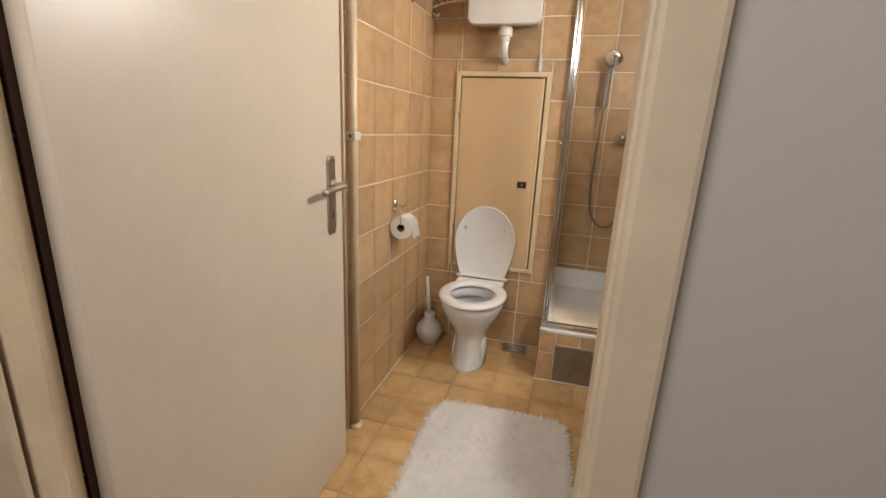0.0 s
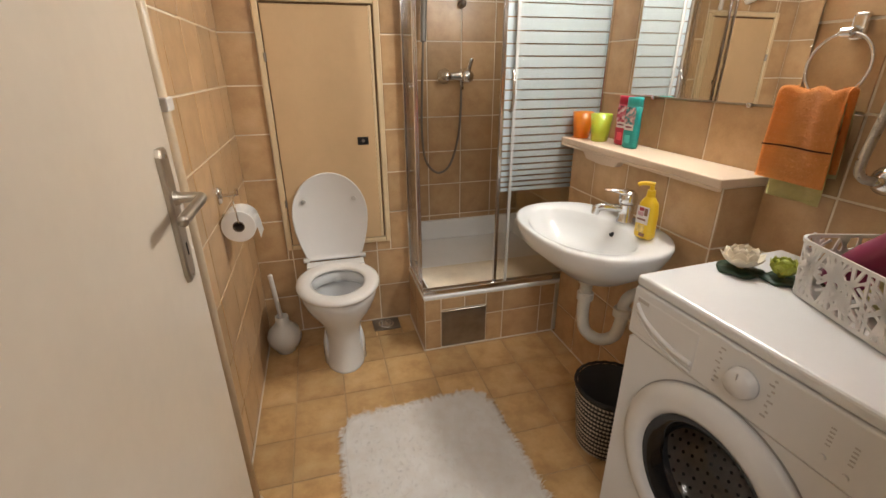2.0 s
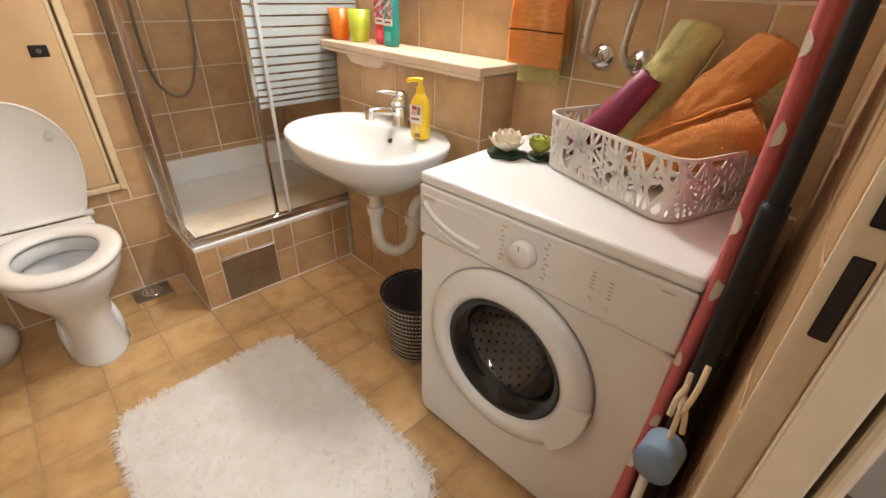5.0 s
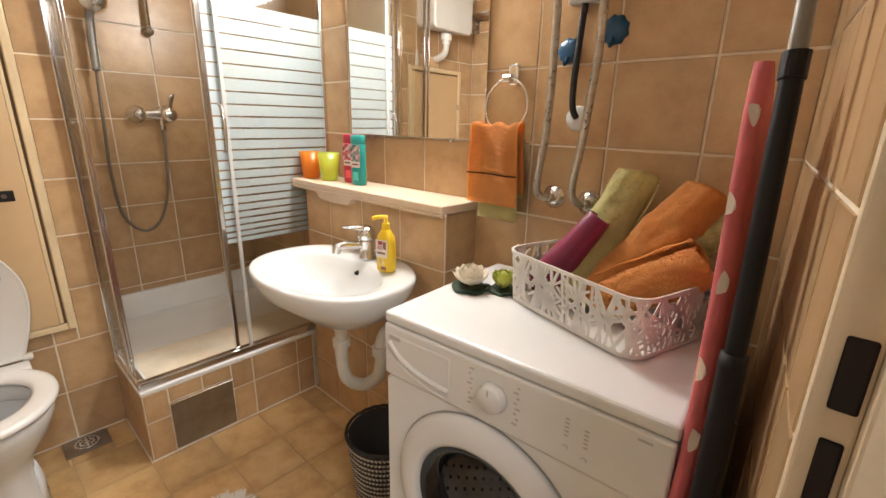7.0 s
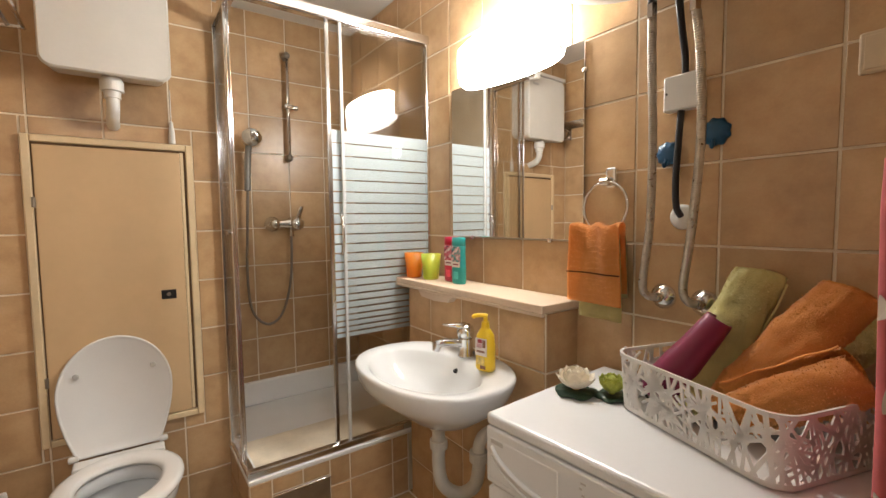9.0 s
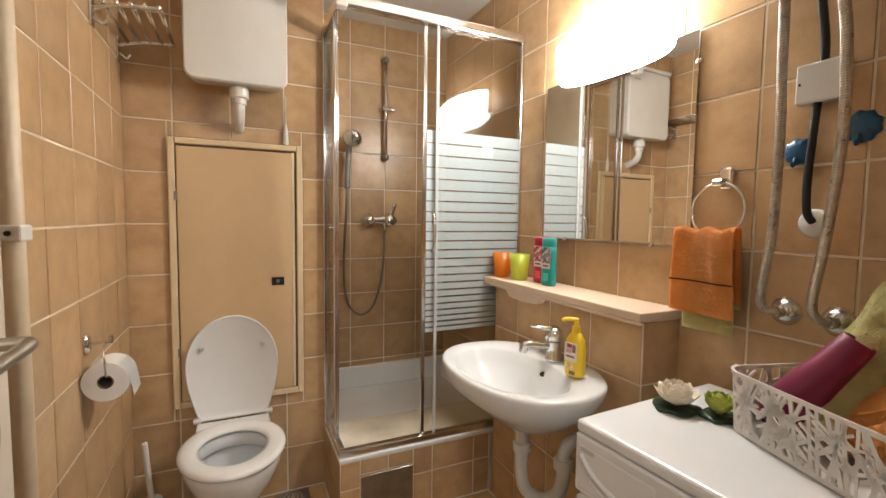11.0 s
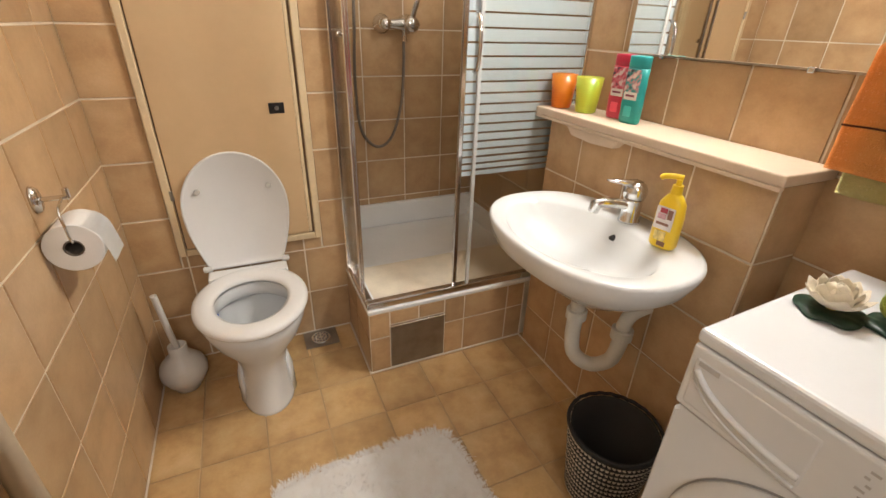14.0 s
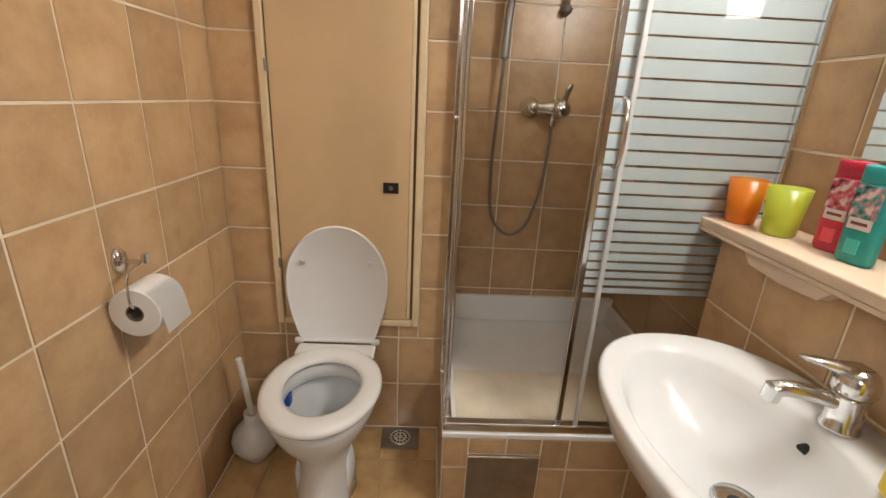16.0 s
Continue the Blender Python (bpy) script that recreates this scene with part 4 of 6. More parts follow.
def soap_bottle():
    t = thing("soap_bottle", "yellow hand soap pump bottle on the basin", "soap bottle", (1.370, 0.952, 0.8025), 12)
    part("bottle", loft([flat_ring(0.018, 0.030, 0.0), flat_ring(0.021, 0.034, 0.006), flat_ring(0.021, 0.034, 0.075), flat_ring(0.019, 0.030, 0.105), flat_ring(0.013, 0.017, 0.122), flat_ring(0.011, 0.011, 0.126)]), YELLOW, t, smooth=True)
    part("collar", cylinder((0, 0, 0.126), (0, 0, 0.145), 0.0135, 0.012, 20), YELLOW, t)
    part("pump_stem", cylinder((0, 0, 0.144), (0, 0, 0.158), 0.007, seg=14), YELLOW, t)
    part("pump_head", tube([(0.006, -0.004, 0.161), (-0.006, 0.012, 0.163), (-0.016, 0.030, 0.161), (-0.019, 0.036, 0.156)], 0.0062, 12), YELLOW, t, smooth=True)
    t.scale = (1.08, 0.98, 1.10)
    red = worn("print_red", (0.42, 0.05, 0.06), 0.4)
    brown = worn("print_brown", (0.28, 0.13, 0.08), 0.4)
    pinky = worn("print_pink", (0.60, 0.34, 0.36), 0.4, vary=0.5, scale=80)
    pale_y = worn("print_cream", (0.90, 0.66, 0.22), 0.4, vary=0.4, scale=90)
    for nm, mat, y0, y1, z0, z1 in (("front_label", PAPERY, -0.022, 0.024, 0.046, 0.098), ("flower_print", red, -0.004, 0.014, 0.084, 0.095), ("leaf_print", brown, -0.018, -0.006, 0.072, 0.094), ("flower_print", pinky, -0.003, 0.018, 0.070, 0.082), ("lower_print", brown, -0.016, 0.004, 0.008, 0.018), ("fruit_print", pale_y, -0.012, 0.016, 0.020, 0.042), ("name_bar", brown, -0.014, 0.018, 0.056, 0.062)):
        off = 0.0004 if nm == "front_label" else 0.0011
        part(nm, box(-0.0212 - off - 0.0006, -0.0205, y0, y1, z0, z1), mat, t)


def cup(x, y, rgb, rgb_name):
    m = worn(rgb_name + "_cup_plastic", rgb, 0.3, vary=0.08, relief=0.0)
    bsdf(m).inputs["Transmission Weight"].default_value = 0.45
    bsdf(m).inputs["Subsurface Weight"].default_value = 0.2
    t = thing("tumbler", "translucent " + rgb_name + " plastic tumbler on the shelf", "tumbler", (x, y, PIER_TOP + 0.0315), group="tumblers on the shelf")
    part("cup", lathe([(0.001, 0.0), (0.029, 0.0), (0.034, 0.004), (0.0445, 0.112), (0.043, 0.112), (0.0325, 0.006), (0.001, 0.005)], 32, cap=False), m, t, smooth=True)


def gel_bottle(x, y, rgb, cap_rgb, rgb_name, rz):
    t = thing("shower_gel", rgb_name + " flat shower gel bottle standing on the shelf", "gel bottle", (x, y, PIER_TOP + 0.0315), rz, group="gel bottles on the shelf")
    m = worn(rgb_name + "_gel_plastic", rgb, 0.3, vary=0.12, scale=30, relief=0.0)
    t.scale = (0.95, 1.0, 1.0)
    part("bottle", loft([flat_ring(0.015, 0.030, 0.0), flat_ring(0.018, 0.034, 0.008), flat_ring(0.018, 0.035, 0.06), flat_ring(0.017, 0.033, 0.13), flat_ring(0.018, 0.034, 0.155)]), m, t, smooth=True)
    part("cap", loft([flat_ring(0.0176, 0.0335, 0.156), flat_ring(0.0172, 0.0335, 0.186), flat_ring(0.0155, 0.032, 0.189)]), worn(rgb_name + "_cap", cap_rgb, 0.3, relief=0.0), t, smooth=True)
    pic = material(rgb_name + "_picture", (0.3, 0.2, 0.2), 0.4)
    tint = ramp(pic, noisy(pic, 55.0, 2.0), ((0.34, (0.05, 0.03, 0.05)), (0.45, tuple(c * 0.9 + 0.05 for c in rgb)), (0.53, (0.55, 0.20, 0.24)), (0.62, (0.70, 0.58, 0.55))))
    link(pic, tint.outputs[0], bsdf(pic).inputs["Base Color"])
    part("picture", box(-0.0192, -0.0165, -0.024, 0.025, 0.090, 0.152, 0.002), pic, t, "dark printed picture")
    part("name_label", box(-0.0198, -0.0165, -0.022, 0.022, 0.068, 0.090, 0.002), PAPERY, t)
    part("name_bar", box(-0.0204, -0.0170, -0.015, 0.015, 0.077, 0.083), worn(rgb_name + "_ink", (0.25, 0.06, 0.10), 0.4), t)
    part("lower_print", box(-0.0192, -0.0165, -0.012, 0.014, 0.02, 0.05, 0.002), worn(rgb_name + "_pale", tuple(min(1, c * 1.6 + 0.05) for c in rgb), 0.4), t)


soap_bottle()
cup(1.505, 1.600, (1.0, 0.27, 0.015), "orange")
cup(1.525, 1.492, (0.66, 0.76, 0.07), "lime green")
gel_bottle(1.554, 1.380, (0.62, 0.04, 0.08), (0.55, 0.02, 0.06), "red", 10)
gel_bottle(1.534, 1.302, (0.02, 0.34, 0.32), (0.03, 0.42, 0.42), "teal", 8)


# ---- washing machine ----
def washing_machine():
    t = thing("washing_machine", "white front loading washing machine with a dark porthole", "washing machine", (1.114, 0.316, 0), 3.2)
    w = 0.318
    for y in (-w + 0.05, w - 0.05):
        for x in (0.07, 0.42):
            part("foot", cylinder((x, y, 0.0), (x, y, 0.02), 0.02, seg=14), DARK, t)
    bm = box(0.012, 0.488, -w, w, 0.018, 0.820, 0.006)
    bmesh.ops.delete(bm, geom=[f for f in bm.faces if f.normal.x < -0.9], context="FACES")
    part("body", bm, ENAMEL, t)
    part("top", box(-0.004, 0.490, -w - 0.001, w + 0.001, 0.8212, 0.850, 0.009, 3), ENAMEL, t, "white laminated top")
    # the front sheet, pressed round a circular opening
    py, pz, pw, z0, z1 = 0.026, 0.446, w - 0.001, 0.03, 0.687
    def rim_of(k, inset, n=96):
        a = 2 * math.pi * k / n
        c, q = math.cos(a), math.sin(a)
        reach = min(((pw - py if c > 0 else pw + py) - inset) / max(abs(c), 1e-6), ((z1 - pz if q > 0 else pz - z0) - inset) / max(abs(q), 1e-6))
        return py + reach * c, pz + reach * q
    def hoop(k, rad, n=96):
        return py + rad * math.cos(2 * math.pi * k / n), pz + rad * math.sin(2 * math.pi * k / n)
    part("front_panel", loft([[(x, *(rim_of(k, v) if rad is None else hoop(k, rad))) for k in range(96)] for x, rad, v in ((0.0118, None, 0.0), (0.004, None, 0.0), (0.0, None, 0.004), (0.0, 0.23, 0), (0.0, 0.172, 0), (0.010, 0.168, 0), (0.0118, 0.166, 0))], cap0=False, cap1=False), ENAMEL, t)
    fascia = part("control_panel", box(-0.006, 0.0116, -w + 0.001, w - 0.001, 0.688, 0.820, 0.006, 3), ENAMEL, t, "white control panel")
    drawer = part("drawer", box(-0.0075, 0.0, 0.115, w - 0.012, 0.700, 0.800, 0.005, 3), ENAMEL, t, "white detergent drawer")
    sweep = [(-0.0078, 0.298, 0.778), (-0.0084, 0.270, 0.752), (-0.0088, 0.225, 0.733), (-0.0088, 0.170, 0.722), (-0.0080, 0.120, 0.719)]
    part("drawer_grip", tube(sweep, 0.0062, 14, steps=8), ENAMEL, drawer, "curved grip moulded in the drawer", True)
    part("drawer_crease", tube([(x + 0.0015, y, z - 0.022) for x, y, z in sweep], 0.0030, 10, steps=8), ENAMEL, drawer, smooth=True)
    ink = worn("grey_ink", (0.47, 0.46, 0.45), 0.5)
    part("maker_badge", box(-0.0088, -0.0070, 0.262, 0.298, 0.786, 0.796, 0.0008), ink, drawer, "grey maker's badge")
    # programme dial and printed marks
    dy, dz = 0.006, 0.758
    dial = part("dial", lathe([(0.032, 0.0), (0.032, 0.006), (0.029, 0.016), (0.026, 0.022), (0.001, 0.0235)], 40, m=Matrix.Translation((-0.0062, dy, dz)) @ pose(0, 0, 0, 0, -90, 0)), ENAMEL, t, "white programme dial", True)
    part("dial_mark", box(-0.0305, -0.0275, dy - 0.001, dy + 0.001, dz + 0.012, dz + 0.026), ink, dial)
    for k in range(16):
        a = math.radians(38 + 104 * (k % 8) / 7) * (1 if k < 8 else -1)
        y, z = dy + (0.046 if k < 8 else -0.046) + 0.005 * (k % 2), dz + 0.042 - 0.0115 * (k % 8)
        n = 0.006 if k % 3 else 0.011
        part("mark", box(-0.0068, -0.0058, y - n / 2 + (0.008 if k < 8 else -0.008), y + n / 2 + (0.008 if k < 8 else -0.008), z - 0.002, z + 0.002), ink, fascia)
    for c, (y, n) in enumerate(((-0.145, 5), (-0.181, 5))):
        for k in range(n):
            part("mark", box(-0.0068, -0.0058, y - 0.006, y + 0.002, 0.782 - 0.0085 * k - 0.008 * c, 0.785 - 0.0085 * k - 0.008 * c), ink, fascia)
        part("button", cylinder((-0.0055, y - 0.002, 0.724 - 0.008 * c), (-0.0095, y - 0.002, 0.724 - 0.008 * c), 0.006, seg=14, bevel=0.001), ENAMEL, fascia)
    part("mark", box(-0.0068, -0.0058, -0.285, -0.262, 0.802, 0.806), ink, fascia)
    # porthole door
    cy, cz = 0.026, 0.446
    at = Matrix.Translation((0, cy, cz)) @ pose(0, 0, 0, 0, -90, 0)
    ring = part("porthole", lathe([(0.236, 0.0005), (0.238, 0.008), (0.232, 0.018), (0.205, 0.028), (0.182, 0.030), (0.170, 0.024), (0.164, 0.008), (0.162, 0.0)], 72, m=at, cap=False), ENAMEL, t, "white round door ring", True)
    # thin grey band painting the shadow line round the door ring
    part("ring_shadow_line", lathe([(0.2415, 0.0005), (0.2415, 0.002), (0.238, 0.002)], 72, m=at, cap=False), worn("shadow_gap", (0.34, 0.34, 0.34), 0.7), t)
    smoked = material("smoked_glass", (0.006, 0.006, 0.007), 0.07, spec=0.4)
    part("door_glass", lathe([(0.165, 0.016), (0.158, 0.017), (0.148, 0.012), (0.134, 0.000), (0.126, -0.012)], 64, m=at, cap=False), smoked, ring, "dark smoked glass rim", True)
    dim = bpy.data.materials.new("dim_glass")
    dim.use_nodes = True
    nn = dim.node_tree.nodes
    see, shine, both = nn.new("ShaderNodeBsdfTransparent"), nn.new("ShaderNodeBsdfGlossy"), nn.new("ShaderNodeMixShader")
    see.inputs[0].default_value, shine.inputs["Roughness"].default_value, both.inputs[0].default_value = (0.88, 0.87, 0.86, 1), 0.04, 0.05
    for q, v in ((see.outputs[0], both.inputs[1]), (shine.outputs[0], both.inputs[2]), (both.outputs[0], nn["Material Output"].inputs[0])):
        dim.node_tree.links.new(q, v)
    bowl = part("glass_bowl", lathe([(0.127, -0.011), (0.119, -0.030), (0.104, -0.062), (0.070, -0.082), (0.030, -0.089), (0.001, -0.090)], 56, m=at, cap=False), dim, ring, "deep glass bowl", True)
    bowl.visible_shadow = False
    part("rubber_seal", lathe([(0.166, -0.012), (0.150, -0.022), (0.158, -0.035), (0.146, -0.048), (0.170, -0.060), (0.205, -0.062)], 64, m=at, cap=False), worn("seal_rubber", (0.045, 0.045, 0.047), 0.45), t, "dark grey rubber seal", True)
    steel = worn("drum_steel", (0.62, 0.59, 0.56), 0.34, 0.8, vary=0.25, scale=22)
    drum = part("drum", lathe([(0.186, -0.064), (0.215, -0.074), (0.222, -0.10), (0.222, -0.335), (0.20, -0.355), (0.06, -0.365), (0.05, -0.355), (0.001, -0.352)], 64, m=at, cap=False), steel, t, "perforated steel drum behind the glass", True)
    # the drum skin is unpierced; dark discs paint the shade of its perforations
    hole = worn("drum_hole_shade", (0.015, 0.013, 0.012), 0.5, 0.2)
    holes = bmesh.new()
    for i in range(9):
        for k in range(40):
            a = 2 * math.pi * (k + 0.5 * (i % 2)) / 40
            y, z, x = cy + 0.2212 * math.cos(a), cz + 0.2212 * math.sin(a), 0.112 + 0.025 * i
            cylinder((x, y, z), (x, y - 0.0012 * math.cos(a), z - 0.0012 * math.sin(a)), 0.0052, seg=8, bm=holes)
    part("drum_hole_shades", holes, hole, drum)["kind"] = "stuff"
    for k in range(3):
        a = 2 * math.pi * k / 3 + 0.4
        rib = loft([[(x, cy + rad * math.cos(a + o), cz + rad * math.sin(a + o)) for rad, o in ((0.2225, -0.16), (0.188, -0.06), (0.180, 0.0), (0.188, 0.06), (0.2225, 0.16))] for x in (0.105, 0.33)])
        part("drum_rib", rib, steel, drum)
    pts = [math.radians(-92 + 44 * k / 10) for k in range(11)]
    outer = [(cy + 0.241 * math.sin(a), cz - 0.241 * math.cos(a)) for a in pts]
    inner = [(cy + 0.182 * math.sin(a), cz - 0.182 * math.cos(a)) for a in reversed(pts)]
    shape = outer + inner
    part("door_catch", loft([[(-0.010, y, z) for y, z in shape], [(-0.0285, y, z) for y, z in shape], [(-0.0315, cy + (y - cy) * 0.985, cz + (z - cz) * 0.985) for y, z in shape]]), ENAMEL, ring, "white door handle")


washing_machine()


# ---- on the washing machine ----
def lotus(x, y, s, petals, centre, label, rz, closed):
    t = thing("artificial_lotus", label, "artificial flower", (x, y, 0.8505), rz, group="artificial lotuses on the machine")
    def petal(r, lift, length, width):
        rings = []
        for k in range(6):
            f = k / 5
            wd = width * max(0.03, math.sin(math.pi * (0.16 + 0.83 * f))) ** 0.9
            px, pz = r + length * f * math.cos(lift + 0.5 * f), 0.010 + length * f * math.sin(lift + 0.5 * f)
            rings.append([(px, wd * (j / 4 - 1), pz + 0.25 * wd * (j / 4 - 1) ** 2 + 0.0008 * up) for j in range(9) for up in (1,)] + [(px, wd * (j / 4 - 1), pz + 0.25 * wd * (j / 4 - 1) ** 2 - 0.0012) for j in range(8, -1, -1)])
        return rings
    for row, (n, lift, length, width) in enumerate(((9, 0.16, 0.050, 0.0185), (8, 0.52, 0.048, 0.018), (7, 0.84, 0.046, 0.017), (5, 1.1, 0.040, 0.014))):
        for k in range(n):
            bm = loft(petal(0.006, lift + 0.35 * closed, length * s, width * s))
            bm.transform(pose(0, 0, 0.004, 0, 0, 360 * (k + 0.5 * row) / n + random.uniform(-5, 5)))
            part("petal", bm, petals, t, smooth=True)
    part("flower_heart", lathe([(0.008 * s, 0.01), (0.010 * s, 0.02), (0.006 * s, 0.028), (0.001, 0.03)], 12), centre, t, smooth=True)
    return t


LEAF = worn("dark_green_leaf", (0.012, 0.045, 0.022), 0.4, vary=0.35, scale=30)
CREAM = worn("cream_petal", (0.78, 0.70, 0.56), 0.55, vary=0.08, scale=40)
LIME = worn("lime_petal", (0.42, 0.46, 0.07), 0.5, vary=0.25, scale=40)
flower_a = lotus(1.346, 0.578, 1.12, CREAM, worn("yellow_heart", (0.6, 0.42, 0.08), 0.6), "cream artificial lotus on a dark green pad", 10, 0.0)
flower_b = lotus(1.392, 0.506, 0.9, LIME, LIME, "small lime green artificial lotus on a dark green pad", 40, 0.9)


def pad(parent, r, dx=0.0, dy=0.0):
    n = 40
    def ring(s, z):
        return [(dx + s * r * (1 + 0.06 * math.sin(7 * u)) * math.cos(u), dy + s * r * (1 + 0.06 * math.sin(5 * u)) * math.sin(u), z + 0.002 * math.sin(6 * u) * s) for u in (2 * math.pi * k / n for k in range(n))]
    part("leaf_pad", loft([ring(1.0, 0.003), ring(1.0, 0.0052), ring(0.5, 0.0068)]), LEAF, parent, "dark green leaf pad", True)


pad(flower_a, 0.052)
pad(flower_b, 0.042)


def wicker_box():
    """A plastic basket of random branching struts."""
    c = Vector((1.440, 0.258, 0.851))
    u, v = Vector((-0.299, -0.954, 0)), Vector((0.954, -0.299, 0))
    L, W, H, R = 0.192, 0.140, 0.128, 0.045
    t = thing("storage_basket", "white plastic lattice basket holding rolled towels", "basket")
    def outline(f, grow):
        """A point at share f round the rounded rectangle."""
        l, w = L + grow - R, W + grow - R
        runs = [2 * l, math.pi * R / 2, 2 * w, math.pi * R / 2] * 2
        d = (f % 1) * sum(runs)
        for k, run in enumerate(runs):
            if d <= run:
                break
            d -= run
        e = d / run
        if k == 0: p = (-l + 2 * l * e, -w - R)
        elif k == 1: p = (l + R * math.sin(e * math.pi / 2), -w - R * math.cos(e * math.pi / 2))
        elif k == 2: p = (l + R, -w + 2 * w * e)
        elif k == 3: p = (l + R * math.cos(e * math.pi / 2), w + R * math.sin(e * math.pi / 2))
        elif k == 4: p = (l - 2 * l * e, w + R)
        elif k == 5: p = (-l - R * math.sin(e * math.pi / 2), w + R * math.cos(e * math.pi / 2))
        elif k == 6: p = (-l - R, w - 2 * w * e)
        else: p = (-l - R * math.cos(e * math.pi / 2), -w - R * math.sin(e * math.pi / 2))
        return p
    def spot(f, h, out=0.0):
        a, b = outline(f, -0.006 + 0.006 * h / H + out)
        return c + u * a + v * b + Vector((0, 0, 0.002 + h))
    mat = worn("white_lattice_plastic", (0.74, 0.72, 0.69), 0.4, vary=0.06, relief=0.03)
    def band(h0, h1, thick, n=96):
        rings = [[spot(k / n, h0, 0), spot(k / n, h0, thick), spot(k / n, h1, thick), spot(k / n, h1, 0)] for k in range(n)]
        bm = bmesh.new()
        vs = [[bm.verts.new(p) for p in r] for r in rings]
        for k in range(n):
            a, b = vs[k], vs[(k + 1) % n]
            for j in range(4):
                bm.faces.new((a[j], b[j], b[(j + 1) % 4], a[(j + 1) % 4]))
        return bm
    part("rim", band(H - 0.008, H, 0.0045), mat, t)
    part("base_band", band(0.0, 0.010, 0.003), mat, t)
    n = 64
    low = [spot(k / n, 0.001, 0) for k in range(n)]
    part("bottom", loft([low, [p + Vector((0, 0, 0.003)) for p in low]]), mat, t)
    rng = random.Random(7)
    bm = bmesh.new()
    def strut(f0, h0, f1, h1, wd):
        steps = 8
        vs = []
        ln = math.hypot((f1 - f0) * 1.2, h1 - h0)
        nx, nh = -(h1 - h0) / ln, (f1 - f0) * 1.2 / ln
        for k in range(steps + 1):
            e = k / steps
            f, h = f0 + (f1 - f0) * e, h0 + (h1 - h0) * e
            row = []
            for s in (-1, 1):
                for o in (0.0, 0.0028):
                    row.append(bm.verts.new(spot(f + s * nx * wd / 2 / 1.2, min(max(h + s * nh * wd / 2, 0.003), H - 0.002), o)))
            vs.append(row)
        for a, b in zip(vs, vs[1:]):
            for p, q in ((0, 1), (1, 3), (3, 2), (2, 0)):
                bm.faces.new((a[p], a[q], b[q], b[p]))
    N = 96
    for k in range(N):
        f = (k + rng.uniform(-0.3, 0.3)) / N
        strut(f, 0.006, f + rng.uniform(-0.055, 0.055), H - 0.005, rng.uniform(0.0055, 0.0085))
    for k in range(230):
        f, h = rng.random(), rng.uniform(0.01, 0.085)
        strut(f, h, f + rng.choice((-1, 1)) * rng.uniform(0.018, 0.05), h + rng.uniform(0.012, 0.045), rng.uniform(0.0045, 0.0068))
    part("lattice", bm, mat, t, "branching lattice sides")


wicker_box()


def terry(name, rgb):
    m = material(name, rgb, 0.95, spec=0.1)
    loop, slow = noisy(m, 420.0, 2.0), noisy(m, 16.0, 4.0)
    r = ramp(m, slow, ((0.25, tuple(c * 0.86 for c in rgb)), (0.7, tuple(min(1, c * 1.12) for c in rgb))))
    col = mixed(m, 0.06, r.outputs[0], mixed(m, 1.0, r.outputs[0], loop, "MULTIPLY"))
    link(m, col, bsdf(m).inputs["Base Color"])
    bsdf(m).inputs["Sheen Weight"].default_value = 0.35
    add = node(m, "ShaderNodeMath")
    add.operation = "MULTIPLY_ADD"
    add.inputs[1].default_value = 3.0
    link(m, slow, add.inputs[0])
    link(m, loop, add.inputs[2])
    bump(m, add.outputs[0], 0.45, 0.004)
    return m


ORANGE = terry("orange_terry", (1.0, 0.43, 0.13))
OLIVE = terry("olive_terry", (0.76, 0.70, 0.33))


def terry_loops(bm, mat, parent, count, seed):
    """Short soft tufts standing out of a cloth."""
    rng = random.Random(seed)
    bm.normal_update()
    faces = bm.faces[:]
    heavy = list(itertools.accumulate(f.calc_area() for f in faces))
    verts, tris = [], []
    for k in range(count):
        f = rng.choices(faces, cum_weights=heavy)[0]
        w = [rng.random() + 0.01 for v in f.verts]
        p = sum((v.co * q for v, q in zip(f.verts, w)), Vector()) / sum(w)
        side = Vector((rng.uniform(-1, 1), rng.uniform(-1, 1), rng.uniform(-1, 1)))
        d = (f.normal + side * 0.8).normalized() * rng.uniform(0.0025, 0.005)
        s = d.cross(side).normalized() * rng.uniform(0.0007, 0.0013)
        verts += [p - s, p + s, p + d]
        tris.append((3 * k, 3 * k + 1, 3 * k + 2))
    me = bpy.data.meshes.new("nap")
    me.from_pydata([tuple(v) for v in verts], [], tris)
    me.materials.append(mat)
    pile = new("nap", me)
    pile.parent = parent
    tagged(pile, "soft terry nap", kind="stuff")


